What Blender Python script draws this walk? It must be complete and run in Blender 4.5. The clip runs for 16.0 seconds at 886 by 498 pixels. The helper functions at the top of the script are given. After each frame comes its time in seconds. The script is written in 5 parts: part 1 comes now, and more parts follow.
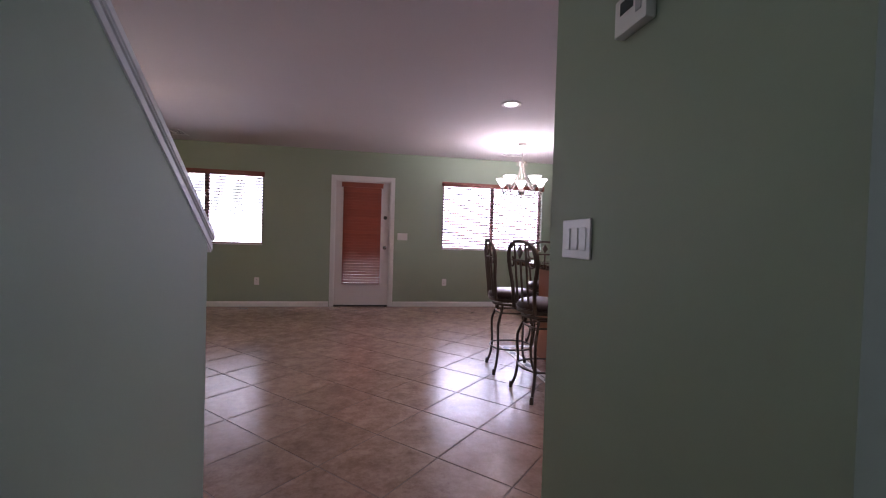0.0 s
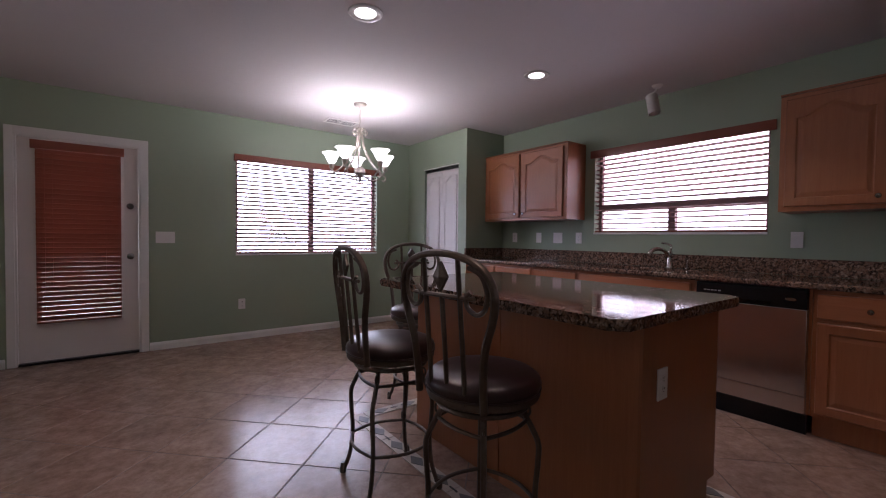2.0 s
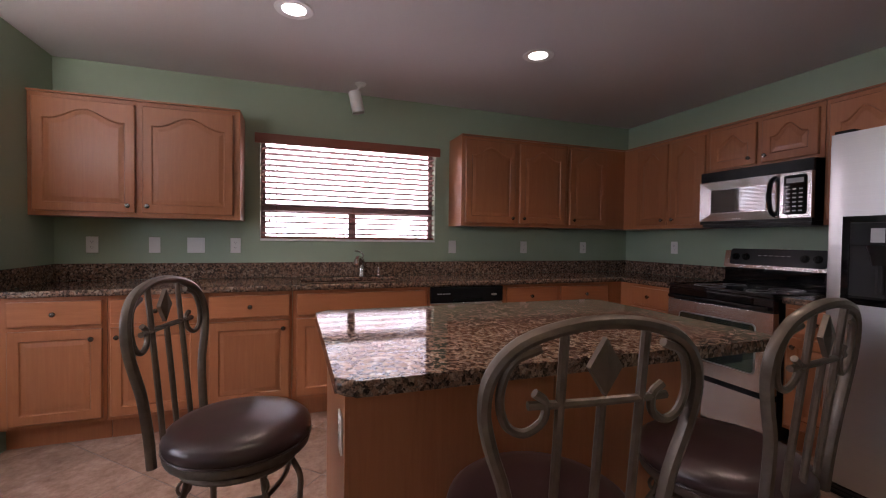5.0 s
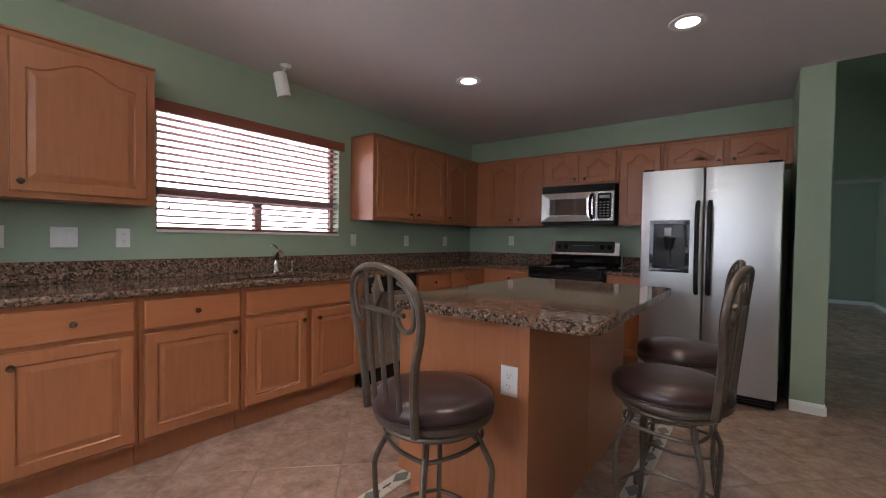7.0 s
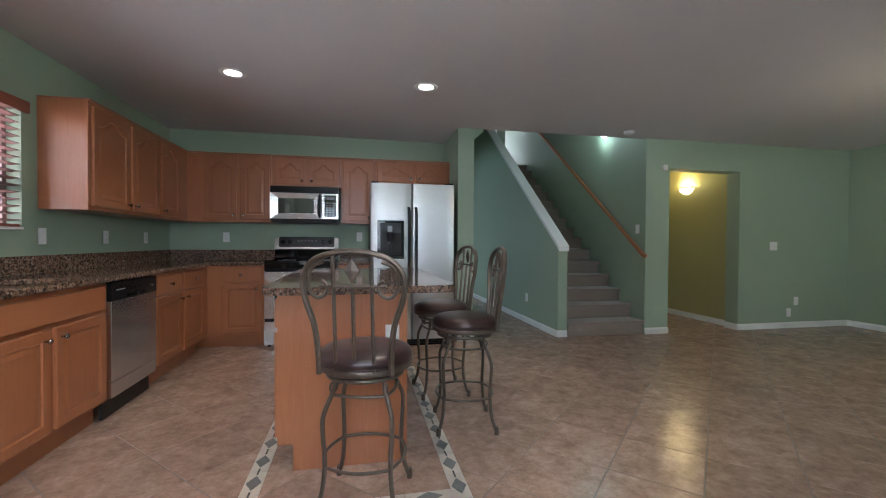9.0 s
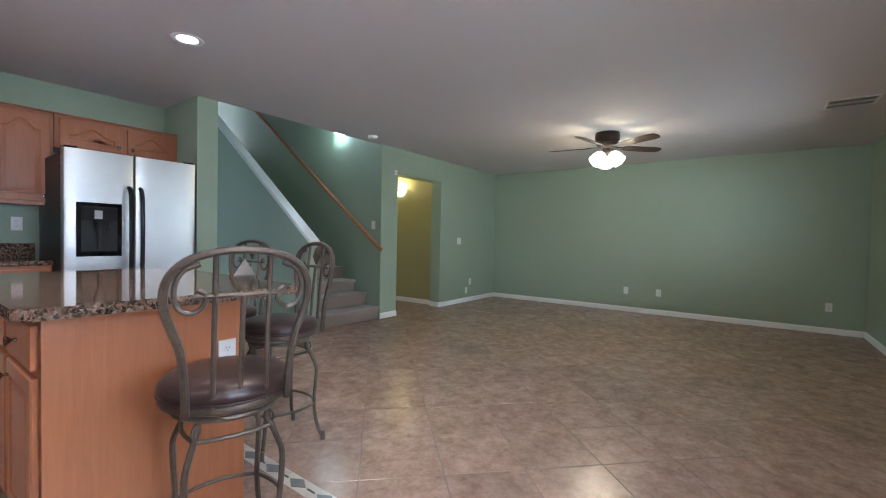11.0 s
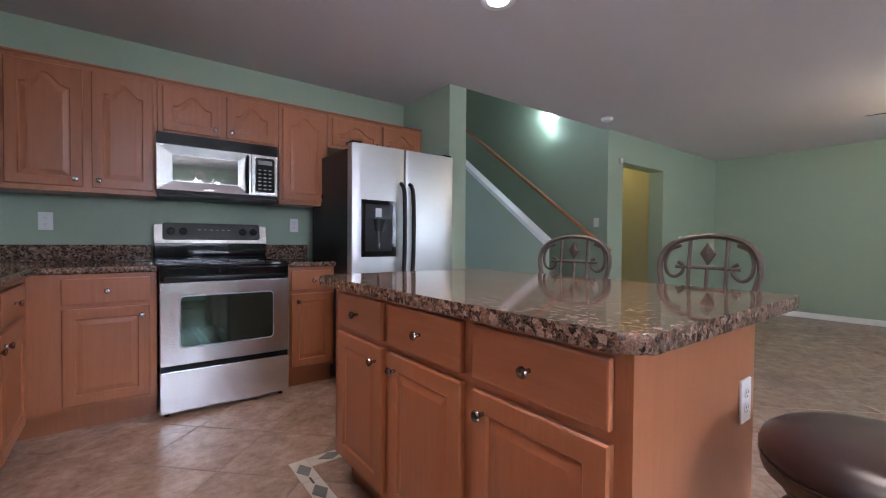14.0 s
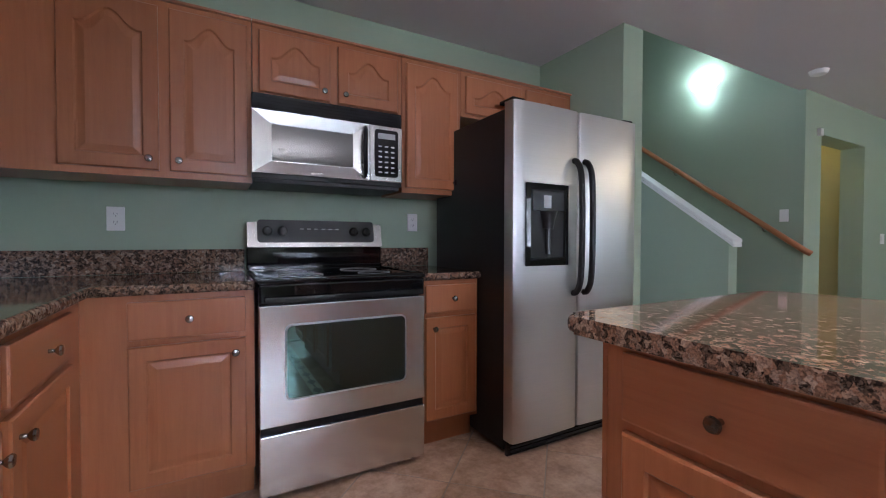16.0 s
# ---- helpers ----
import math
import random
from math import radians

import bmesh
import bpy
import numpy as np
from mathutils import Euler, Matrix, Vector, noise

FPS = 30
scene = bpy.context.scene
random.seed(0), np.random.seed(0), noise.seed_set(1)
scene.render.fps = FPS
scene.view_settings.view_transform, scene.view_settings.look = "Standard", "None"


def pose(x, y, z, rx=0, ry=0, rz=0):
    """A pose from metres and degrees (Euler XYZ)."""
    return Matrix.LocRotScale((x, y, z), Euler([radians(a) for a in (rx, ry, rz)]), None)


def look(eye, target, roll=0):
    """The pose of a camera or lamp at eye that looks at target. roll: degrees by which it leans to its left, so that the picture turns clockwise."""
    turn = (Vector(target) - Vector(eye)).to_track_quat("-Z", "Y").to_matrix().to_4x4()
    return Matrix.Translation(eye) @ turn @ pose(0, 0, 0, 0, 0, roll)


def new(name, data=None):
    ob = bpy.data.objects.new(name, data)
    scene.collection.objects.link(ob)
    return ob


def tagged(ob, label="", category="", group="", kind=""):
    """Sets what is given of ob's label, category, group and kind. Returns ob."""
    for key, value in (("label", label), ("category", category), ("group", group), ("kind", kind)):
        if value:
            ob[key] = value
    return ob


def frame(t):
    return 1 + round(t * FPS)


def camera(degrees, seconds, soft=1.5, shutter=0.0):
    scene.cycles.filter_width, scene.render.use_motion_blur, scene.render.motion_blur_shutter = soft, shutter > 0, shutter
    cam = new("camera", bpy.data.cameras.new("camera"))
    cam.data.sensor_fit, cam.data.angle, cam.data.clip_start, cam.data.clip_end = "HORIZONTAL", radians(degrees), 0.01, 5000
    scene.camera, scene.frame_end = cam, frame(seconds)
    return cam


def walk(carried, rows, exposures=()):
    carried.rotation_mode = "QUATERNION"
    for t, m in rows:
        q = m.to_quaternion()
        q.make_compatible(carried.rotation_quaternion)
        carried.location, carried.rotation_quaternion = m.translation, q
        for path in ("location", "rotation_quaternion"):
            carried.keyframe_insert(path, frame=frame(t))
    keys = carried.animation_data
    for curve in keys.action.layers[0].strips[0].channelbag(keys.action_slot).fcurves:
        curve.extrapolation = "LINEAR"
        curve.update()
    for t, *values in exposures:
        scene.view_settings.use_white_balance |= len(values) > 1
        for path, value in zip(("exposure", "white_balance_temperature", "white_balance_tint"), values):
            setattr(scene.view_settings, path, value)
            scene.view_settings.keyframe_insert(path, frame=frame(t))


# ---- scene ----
cam = camera(93.3, 16.0, soft=1.1)
PATH = [
    (0, (-0.030, -0.332, 1.081), (0.336, 1.634, 1.037), 1.7),
    (0.5, (0.059, 0.179, 1.079), (0.576, 2.111, 1.038), 1.1),
    (1, (0.113, 0.618, 1.107), (0.789, 2.500, 1.051), 0.8),
    (1.5, (0.154, 1.052, 1.106), (1.109, 2.809, 1.055), 0.9),
    (2, (0.237, 1.419, 1.139), (1.447, 3.010, 1.086), 0.7),
    (2.5, (0.254, 1.818, 1.136), (1.741, 3.155, 1.091), 0.6),
    (3, (0.350, 2.189, 1.138), (2.083, 3.187, 1.100), 0.6),
    (3.5, (0.453, 2.526, 1.163), (2.367, 3.106, 1.133), 0.7),
    (4, (0.403, 2.866, 1.190), (2.399, 2.988, 1.156), 0.8),
    (4.5, (0.419, 3.272, 1.231), (2.393, 2.957, 1.188), 0.7),
    (7, (0.991, 4.976, 1.175), (2.194, 3.379, 1.130), 0.9),
    (7.5, (1.271, 5.191, 1.182), (2.207, 3.424, 1.127), 0.7),
    (8, (1.497, 5.403, 1.156), (2.110, 3.500, 1.109), 0.6),
    (8.5, (1.703, 5.633, 1.149), (1.846, 3.639, 1.101), 0.7),
    (9, (1.922, 5.744, 1.129), (1.522, 3.785, 1.095), 0.3),
    (9.5, (2.121, 5.787, 1.134), (1.214, 4.005, 1.098), 0.7),
    (10, (2.342, 5.716, 1.147), (1.083, 4.162, 1.102), 1.1),
    (12.5, (2.808, 4.568, 1.113), (1.081, 3.561, 1.061), 0.8),
    (13, (2.895, 4.399, 1.103), (1.352, 3.128, 1.052), 0.3),
    (13.5, (3.001, 4.212, 1.074), (1.627, 2.759, 1.036), 0.3),
    (14, (3.074, 3.942, 1.059), (1.866, 2.349, 1.022), 0.4),
    (14.5, (3.103, 3.662, 1.055), (1.990, 2.000, 1.014), 0.3),
    (15, (3.124, 3.381, 1.052), (2.076, 1.678, 1.009), 0.2),
    (15.5, (3.119, 3.078, 1.044), (2.111, 1.351, 1.015), 0.2),
    (16, (3.090, 2.786, 1.069), (2.115, 1.040, 1.028), 0.1),
]
EXPOSURES = [(0, -0.2, 5850, 35), (0.5, -0.42, 5850, 32), (1.5, -0.6, 5800, 29), (2.5, -1.2, 5800, 25), (3.5, -1.3, 6050, 23), (4.5, -0.5, 6200, 22), (7, -0.15, 6050, 10), (8.5, 0.0, 5700, 2), (9.5, 0.38, 5400, 1), (10, 0.6, 5250, 0), (12.5, 0.52, 5450, 13), (14, 0.6, 5450, 13), (16, 0.62, 5450, 12)]
walk(cam, [(t, look(eye, target, roll)) for t, eye, target, roll in PATH], EXPOSURES)

# ---- light ----
world = bpy.data.worlds.new("World")
scene.world = world
world.use_nodes = True
sky = world.node_tree.nodes.new("ShaderNodeTexSky")
sky.sky_type = "NISHITA"
sky.sun_disc = False
sky.sun_elevation, sky.sun_rotation = radians(55), radians(205)
world.node_tree.nodes["Background"].inputs[1].default_value = 0.1
world.node_tree.links.new(sky.outputs[0], world.node_tree.nodes["Background"].inputs[0])
sun = new("sun", bpy.data.lights.new("sun", "SUN"))
sun.data.energy, sun.data.angle, sun.data.color = 3.0, radians(0.5), (1.0, 0.95, 0.88)
sun.matrix_world = look((-3, -6, 12), (0, 0, 0))


def point_light(name, place, watts, colour, radius=0.04):
    ob = new(name, bpy.data.lights.new(name, "POINT"))
    ob.data.energy, ob.data.color, ob.data.shadow_soft_size = watts, colour, radius
    ob.location = place
    return ob


# ---- materials ----
def material(name, colour=(0.5, 0.5, 0.5), rough=0.5, metal=0.0):
    m = bpy.data.materials.new(name)
    m.use_nodes = True
    b = m.node_tree.nodes["Principled BSDF"]
    b.inputs["Base Color"].default_value = (*colour, 1)
    b.inputs["Roughness"].default_value = rough
    b.inputs["Metallic"].default_value = metal
    return m


def node(m, kind, **values):
    n = m.node_tree.nodes.new(kind)
    for key, value in values.items():
        n.inputs[key.replace("_", " ")].default_value = value
    return n


def link(m, a, b):
    m.node_tree.links.new(a, b)


def bsdf(m):
    return m.node_tree.nodes["Principled BSDF"]


def coords(m, scale=(1, 1, 1)):
    geo = m.node_tree.nodes.new("ShaderNodeNewGeometry")
    mp = m.node_tree.nodes.new("ShaderNodeMapping")
    mp.inputs["Scale"].default_value = scale
    link(m, geo.outputs["Position"], mp.inputs["Vector"])
    return mp.outputs[0]


def ramp(m, source, stops):
    r = m.node_tree.nodes.new("ShaderNodeValToRGB")
    e = r.color_ramp.elements
    while len(e) < len(stops):
        e.new(0.5)
    for i, (p, c) in enumerate(stops):
        e[i].position = p
        e[i].color = (*c, 1)
    link(m, source, r.inputs[0])
    return r.outputs[0]


def noise_tex(m, vec, scale, detail=4.0, rough=0.55, distortion=0.0):
    n = node(m, "ShaderNodeTexNoise", Scale=scale, Detail=detail, Roughness=rough, Distortion=distortion)
    link(m, vec, n.inputs["Vector"])
    return n.outputs[0]


def bump(m, source, strength=0.1, distance=0.01):
    b = node(m, "ShaderNodeBump", Strength=strength, Distance=distance)
    link(m, source, b.inputs["Height"])
    link(m, b.outputs[0], bsdf(m).inputs["Normal"])
    return b


def mix(m, fac, a, b, mode="MIX"):
    x = m.node_tree.nodes.new("ShaderNodeMix")
    x.data_type, x.blend_type = "RGBA", mode
    for sock, v in ((x.inputs[0], fac), (x.inputs[6], a), (x.inputs[7], b)):
        if isinstance(v, (int, float)):
            sock.default_value = v
        elif isinstance(v, tuple):
            sock.default_value = (*v, 1)
        else:
            link(m, v, sock)
    return x.outputs[2]


def rand_range(m, source, low, high):
    r = m.node_tree.nodes.new("ShaderNodeMapRange")
    r.inputs["To Min"].default_value, r.inputs["To Max"].default_value = low, high
    link(m, source, r.inputs[0])
    return r.outputs[0]


def painted(name, a, b, rough=0.55, grain=180, strength=0.12):
    m = material(name, a, rough)
    v = coords(m)
    link(m, mix(m, noise_tex(m, v, 1.3, 3), a, b), bsdf(m).inputs["Base Color"])
    bump(m, noise_tex(m, v, grain, 3), strength, 0.002)
    return m


GREEN = painted("green_wall_paint", (0.292, 0.362, 0.262), (0.315, 0.385, 0.282), 0.6, 70, 0.25)
CEIL = painted("ceiling_paint", (0.56, 0.53, 0.53), (0.6, 0.57, 0.57), 0.8, 60, 0.35)
OLIVE = painted("olive_wall_paint", (0.40, 0.36, 0.16), (0.43, 0.39, 0.18), 0.6, 70, 0.25)
TRIM = painted("white_trim_paint", (0.72, 0.72, 0.7), (0.78, 0.78, 0.76), 0.35, 40, 0.05)
DOORWHITE = painted("white_door_paint", (0.7, 0.66, 0.64), (0.74, 0.7, 0.68), 0.4, 40, 0.05)
PLASTIC = material("white_plastic", (0.75, 0.74, 0.72), 0.35)
SLOT = material("dark_slot", (0.03, 0.03, 0.03), 0.5)
BLACK = material("black_plastic", (0.01, 0.01, 0.011), 0.24)
bsdf(BLACK).inputs["Specular IOR Level"].default_value = 0.3
BLACKMAT = material("black_textured_metal", (0.009, 0.008, 0.008), 0.4)
bsdf(BLACKMAT).inputs["Specular IOR Level"].default_value = 0.3
bump(BLACKMAT, noise_tex(BLACKMAT, coords(BLACKMAT), 400, 2), 0.2, 0.001)
GLASSBLACK = material("black_glass", (0.006, 0.006, 0.007), 0.04)
SMOKED = material("smoked_reflective_glass", (0.022, 0.026, 0.025), 0.03)
bsdf(SMOKED).inputs["IOR"].default_value = 2.3
bsdf(SMOKED).inputs["Specular Tint"].default_value = (0.55, 1.0, 0.86, 1)
MICROGLASS = material("grey_reflective_glass", (0.04, 0.042, 0.042), 0.05)
bsdf(MICROGLASS).inputs["IOR"].default_value = 2.2
CHROME = material("brushed_nickel", (0.62, 0.6, 0.57), 0.22, 1.0)
DARKKNOB = material("dark_pewter", (0.3, 0.285, 0.27), 0.22, 1.0)
PANELDARK = material("dark_grey_panel", (0.035, 0.036, 0.038), 0.22)
PANELGREY = material("grey_button_print", (0.35, 0.36, 0.37), 0.4)
DISPLAY = material("dark_display", (0.03, 0.05, 0.05), 0.1)


def steel_material(name, stretch, rough, tone):
    m = material(name, (tone, tone, tone), 0.26, 1.0)
    v = coords(m, stretch)
    n = noise_tex(m, v, 1.0, 5, 0.7)
    link(m, ramp(m, n, [(0.3, (tone * 0.95, tone * 0.945, tone * 0.93)), (0.7, (tone * 1.04, tone * 1.03, tone * 1.01))]), bsdf(m).inputs["Base Color"])
    link(m, rand_range(m, n, rough, rough + 0.05), bsdf(m).inputs["Roughness"])
    bsdf(m).inputs["Anisotropic"].default_value = 0.5
    return m


STEEL = steel_material("brushed_steel", (2, 2, 600), 0.32, 0.54)
STEELH = steel_material("brushed_steel_across", (2.5, 2.5, 700), 0.21, 0.68)


def wood_material(name, a, b, c, along="z", rough=0.32):
    m = material(name, b, rough)
    s = {"z": (22, 22, 1.3), "x": (1.3, 22, 22), "y": (22, 1.3, 22)}[along]
    info = m.node_tree.nodes.new("ShaderNodeObjectInfo")
    geo = m.node_tree.nodes.new("ShaderNodeNewGeometry")
    off = m.node_tree.nodes.new("ShaderNodeVectorMath")
    off.operation = "MULTIPLY_ADD"
    link(m, info.outputs["Random"], off.inputs[0])
    off.inputs[1].default_value = (7.3, 5.1, 3.7)
    link(m, geo.outputs["Position"], off.inputs[2])
    mp = m.node_tree.nodes.new("ShaderNodeMapping")
    mp.inputs["Scale"].default_value = s
    link(m, off.outputs[0], mp.inputs["Vector"])
    fine = noise_tex(m, mp.outputs[0], 3.0, 6, 0.65, 0.6)
    broad = noise_tex(m, mp.outputs[0], 0.25, 3, 0.5, 0.8)
    colour = mix(m, broad, ramp(m, fine, [(0.25, a), (0.55, b), (0.8, c)]), b)
    tone = rand_range(m, info.outputs["Random"], 0.9, 1.08)
    hsv = node(m, "ShaderNodeHueSaturation")
    link(m, tone, hsv.inputs["Value"])
    link(m, colour, hsv.inputs["Color"])
    link(m, hsv.outputs[0], bsdf(m).inputs["Base Color"])
    link(m, rand_range(m, fine, rough - 0.06, rough + 0.12), bsdf(m).inputs["Roughness"])
    bump(m, fine, 0.05, 0.001)
    bsdf(m).inputs["Coat Weight"].default_value = 0.17
    bsdf(m).inputs["Coat Roughness"].default_value = 0.2
    return m


MAPLE = wood_material("maple_cabinet", (0.275, 0.094, 0.037), (0.36, 0.134, 0.055), (0.43, 0.173, 0.076))
MAPLEH = wood_material("maple_cabinet_level", (0.275, 0.094, 0.037), (0.36, 0.134, 0.055), (0.43, 0.173, 0.076), "y")
RAILWOOD = wood_material("oak_handrail", (0.34, 0.13, 0.05), (0.42, 0.17, 0.07), (0.5, 0.22, 0.1), "y")
CHERRY = wood_material("cherry_blind", (0.20, 0.055, 0.032), (0.26, 0.075, 0.042), (0.30, 0.095, 0.055), "x", 0.4)
CHERRYY = wood_material("cherry_blind_side", (0.20, 0.055, 0.032), (0.26, 0.075, 0.042), (0.30, 0.095, 0.055), "y", 0.4)
# Cherry slats with the bloom of the bright window put into a paler colour.
SLATBLOOM = wood_material("cherry_slat_bloomed", (0.22, 0.12, 0.107), (0.27, 0.148, 0.132), (0.31, 0.17, 0.152), "x", 0.6)
# Same cherry, shade painted in so slats stay dark against the window lamp.
SLATSHADED = wood_material("cherry_slat_shaded", (0.06, 0.022, 0.018), (0.08, 0.03, 0.024), (0.1, 0.038, 0.03), "x", 0.7)
# Kitchen slats paled for window bloom in the same way, grain along y.
SLATBLOOMY = wood_material("cherry_slat_side_bloomed", (0.27, 0.155, 0.14), (0.33, 0.19, 0.172), (0.37, 0.215, 0.195), "y", 0.6)
for _m in (SLATBLOOM, SLATBLOOMY, SLATSHADED):
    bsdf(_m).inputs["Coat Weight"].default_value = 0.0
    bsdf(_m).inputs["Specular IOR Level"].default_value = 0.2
FANWOOD = wood_material("dark_fan_blade", (0.03, 0.018, 0.012), (0.045, 0.026, 0.016), (0.06, 0.035, 0.02), "y", 0.4)
bsdf(FANWOOD).inputs["Coat Weight"].default_value = 0.0
bsdf(FANWOOD).inputs["Specular IOR Level"].default_value = 0.25


def granite_material():
    m = material("brown_granite", (0.15, 0.1, 0.08), 0.06)
    v = coords(m)
    warp = node(m, "ShaderNodeTexNoise", Scale=70.0, Detail=4.0)
    link(m, v, warp.inputs["Vector"])
    add = m.node_tree.nodes.new("ShaderNodeVectorMath")
    add.operation = "MULTIPLY_ADD"
    link(m, warp.outputs[1], add.inputs[0])
    add.inputs[1].default_value = (0.024, 0.024, 0.024)
    link(m, v, add.inputs[2])
    vo = node(m, "ShaderNodeTexVoronoi", Scale=88.0, Randomness=1.0)
    vo.feature = "SMOOTH_F1"
    vo.inputs["Smoothness"].default_value = 0.1
    link(m, add.outputs[0], vo.inputs["Vector"])
    sep = m.node_tree.nodes.new("ShaderNodeSeparateColor")
    link(m, vo.outputs["Color"], sep.inputs[0])
    blobs = ramp(m, sep.outputs[0], [(0.0, (0.01, 0.008, 0.008)), (0.34, (0.025, 0.018, 0.016)), (0.42, (0.14, 0.08, 0.053)),
                                     (0.6, (0.235, 0.135, 0.088)), (0.74, (0.15, 0.105, 0.085)), (0.88, (0.3, 0.215, 0.16)), (1.0, (0.36, 0.28, 0.225))])
    small = node(m, "ShaderNodeTexVoronoi", Scale=240.0, Randomness=1.0)
    link(m, add.outputs[0], small.inputs["Vector"])
    fleck = m.node_tree.nodes.new("ShaderNodeSeparateColor")
    link(m, small.outputs["Color"], fleck.inputs[0])
    flecks = ramp(m, fleck.outputs[0], [(0.0, (0.02, 0.016, 0.015)), (0.3, (0.05, 0.035, 0.03)), (0.45, (0.24, 0.15, 0.1)), (0.8, (0.3, 0.2, 0.14)), (1.0, (0.42, 0.35, 0.29))])
    grains = mix(m, 0.25, blobs, flecks)
    fine = noise_tex(m, v, 260, 2, 0.6)
    speck = ramp(m, fine, [(0.36, (0.02, 0.016, 0.014)), (0.5, (0.5, 0.5, 0.5)), (0.68, (0.75, 0.68, 0.62))])
    link(m, mix(m, 0.45, grains, mix(m, 1.0, grains, speck, "OVERLAY")), bsdf(m).inputs["Base Color"])
    bsdf(m).inputs["Specular IOR Level"].default_value = 0.22
    link(m, rand_range(m, fine, 0.035, 0.09), bsdf(m).inputs["Roughness"])
    return m


GRANITE = granite_material()


def tile_material(name, a, b, c, rough=0.15):
    m = material(name, b, rough)
    info = m.node_tree.nodes.new("ShaderNodeObjectInfo")
    geo = m.node_tree.nodes.new("ShaderNodeNewGeometry")
    off = m.node_tree.nodes.new("ShaderNodeVectorMath")
    off.operation = "MULTIPLY_ADD"
    link(m, info.outputs["Random"], off.inputs[0])
    off.inputs[1].default_value = (31.0, 17.0, 5.0)
    link(m, geo.outputs["Position"], off.inputs[2])
    cloud = noise_tex(m, off.outputs[0], 8.0, 4, 0.5, 0.1)
    fine = noise_tex(m, off.outputs[0], 60, 4, 0.6)
    body = ramp(m, cloud, [(0.25, a), (0.5, b), (0.75, c)])
    body = mix(m, 0.42, body, ramp(m, noise_tex(m, off.outputs[0], 24, 5, 0.65), [(0.3, a), (0.7, c)]))
    body = mix(m, 0.1, body, ramp(m, fine, [(0.35, a), (0.65, c)]))
    hsv = node(m, "ShaderNodeHueSaturation")
    link(m, rand_range(m, info.outputs["Random"], 0.92, 1.07), hsv.inputs["Value"])
    link(m, body, hsv.inputs["Color"])
    link(m, hsv.outputs[0], bsdf(m).inputs["Base Color"])
    link(m, rand_range(m, cloud, rough, rough + 0.14), bsdf(m).inputs["Roughness"])
    bsdf(m).inputs["Specular IOR Level"].default_value = 0.6
    bump(m, noise_tex(m, off.outputs[0], 12, 3, 0.5), 0.10, 0.004)
    return m


TILE_TONES = ((0.195, 0.118, 0.083), (0.345, 0.225, 0.166), (0.52, 0.375, 0.295))
TILE = tile_material("beige_stone_tile", *TILE_TONES)
GROUT = painted("floor_grout", (0.19, 0.15, 0.125), (0.24, 0.195, 0.165), 0.85, 200, 0.3)
CREAM = tile_material("cream_border_stone", (0.42, 0.36, 0.3), (0.5, 0.44, 0.37), (0.56, 0.5, 0.43), 0.3)
SLATE = tile_material("grey_border_diamond", (0.07, 0.075, 0.075), (0.11, 0.11, 0.11), (0.2, 0.19, 0.18), 0.3)
INK = material("black_border_bar", (0.02, 0.02, 0.02), 0.35)


def carpet_material():
    m = material("grey_carpet", (0.28, 0.25, 0.23), 0.95)
    v = coords(m)
    n = noise_tex(m, v, 220, 4, 0.7)
    link(m, mix(m, noise_tex(m, v, 6, 3), ramp(m, n, [(0.3, (0.15, 0.115, 0.09)), (0.7, (0.36, 0.285, 0.235))]), (0.25, 0.195, 0.16)), bsdf(m).inputs["Base Color"])
    bump(m, n, 0.9, 0.006)
    bsdf(m).inputs["Sheen Weight"].default_value = 0.3
    return m


CARPET = carpet_material()
LEATHER = material("brown_leatherette", (0.03, 0.014, 0.014), 0.3)
_v = coords(LEATHER)
link(LEATHER, mix(LEATHER, noise_tex(LEATHER, _v, 9, 4), (0.022, 0.011, 0.012), (0.042, 0.019, 0.017)), bsdf(LEATHER).inputs["Base Color"])
bump(LEATHER, noise_tex(LEATHER, _v, 260, 3), 0.12, 0.001)
IRON = material("bronze_painted_iron", (0.12, 0.10, 0.08), 0.4, 0.55)
_v = coords(IRON)
link(IRON, mix(IRON, noise_tex(IRON, _v, 45, 4), (0.072, 0.054, 0.042), (0.155, 0.122, 0.094)), bsdf(IRON).inputs["Base Color"])
IVORY = material("antique_silver_metal", (0.42, 0.38, 0.32), 0.35, 0.7)
_v = coords(IVORY)
link(IVORY, mix(IVORY, noise_tex(IVORY, _v, 60, 4), (0.25, 0.22, 0.18), (0.6, 0.55, 0.48)), bsdf(IVORY).inputs["Base Color"])
FRAME = material("bronze_window_frame", (0.27, 0.17, 0.15), 0.45)


def glow(name, colour, strength):
    m = material(name, (0.8, 0.8, 0.8), 0.4)
    bsdf(m).inputs["Emission Color"].default_value = (*colour, 1)
    bsdf(m).inputs["Emission Strength"].default_value = strength
    return m


LAMPGLASS = glow("lit_frosted_glass", (1.0, 0.97, 0.92), 5.0)
FANGLASS = glow("lit_warm_glass", (1.0, 0.9, 0.72), 5.0)
CANLAMP = glow("lit_downlight", (1.0, 0.95, 0.88), 9.0)
WARMGLASS = glow("lit_amber_glass", (1.0, 0.78, 0.38), 5.0)
COOLGLASS = glow("lit_cool_glass", (0.85, 1.0, 0.95), 5.0)


def pane_material():
    m = material("window_glass", (1, 1, 1), 0.0)
    bsdf(m).inputs["Transmission Weight"].default_value = 1.0
    bsdf(m).inputs["IOR"].default_value = 1.02
    return m


PANE = pane_material()


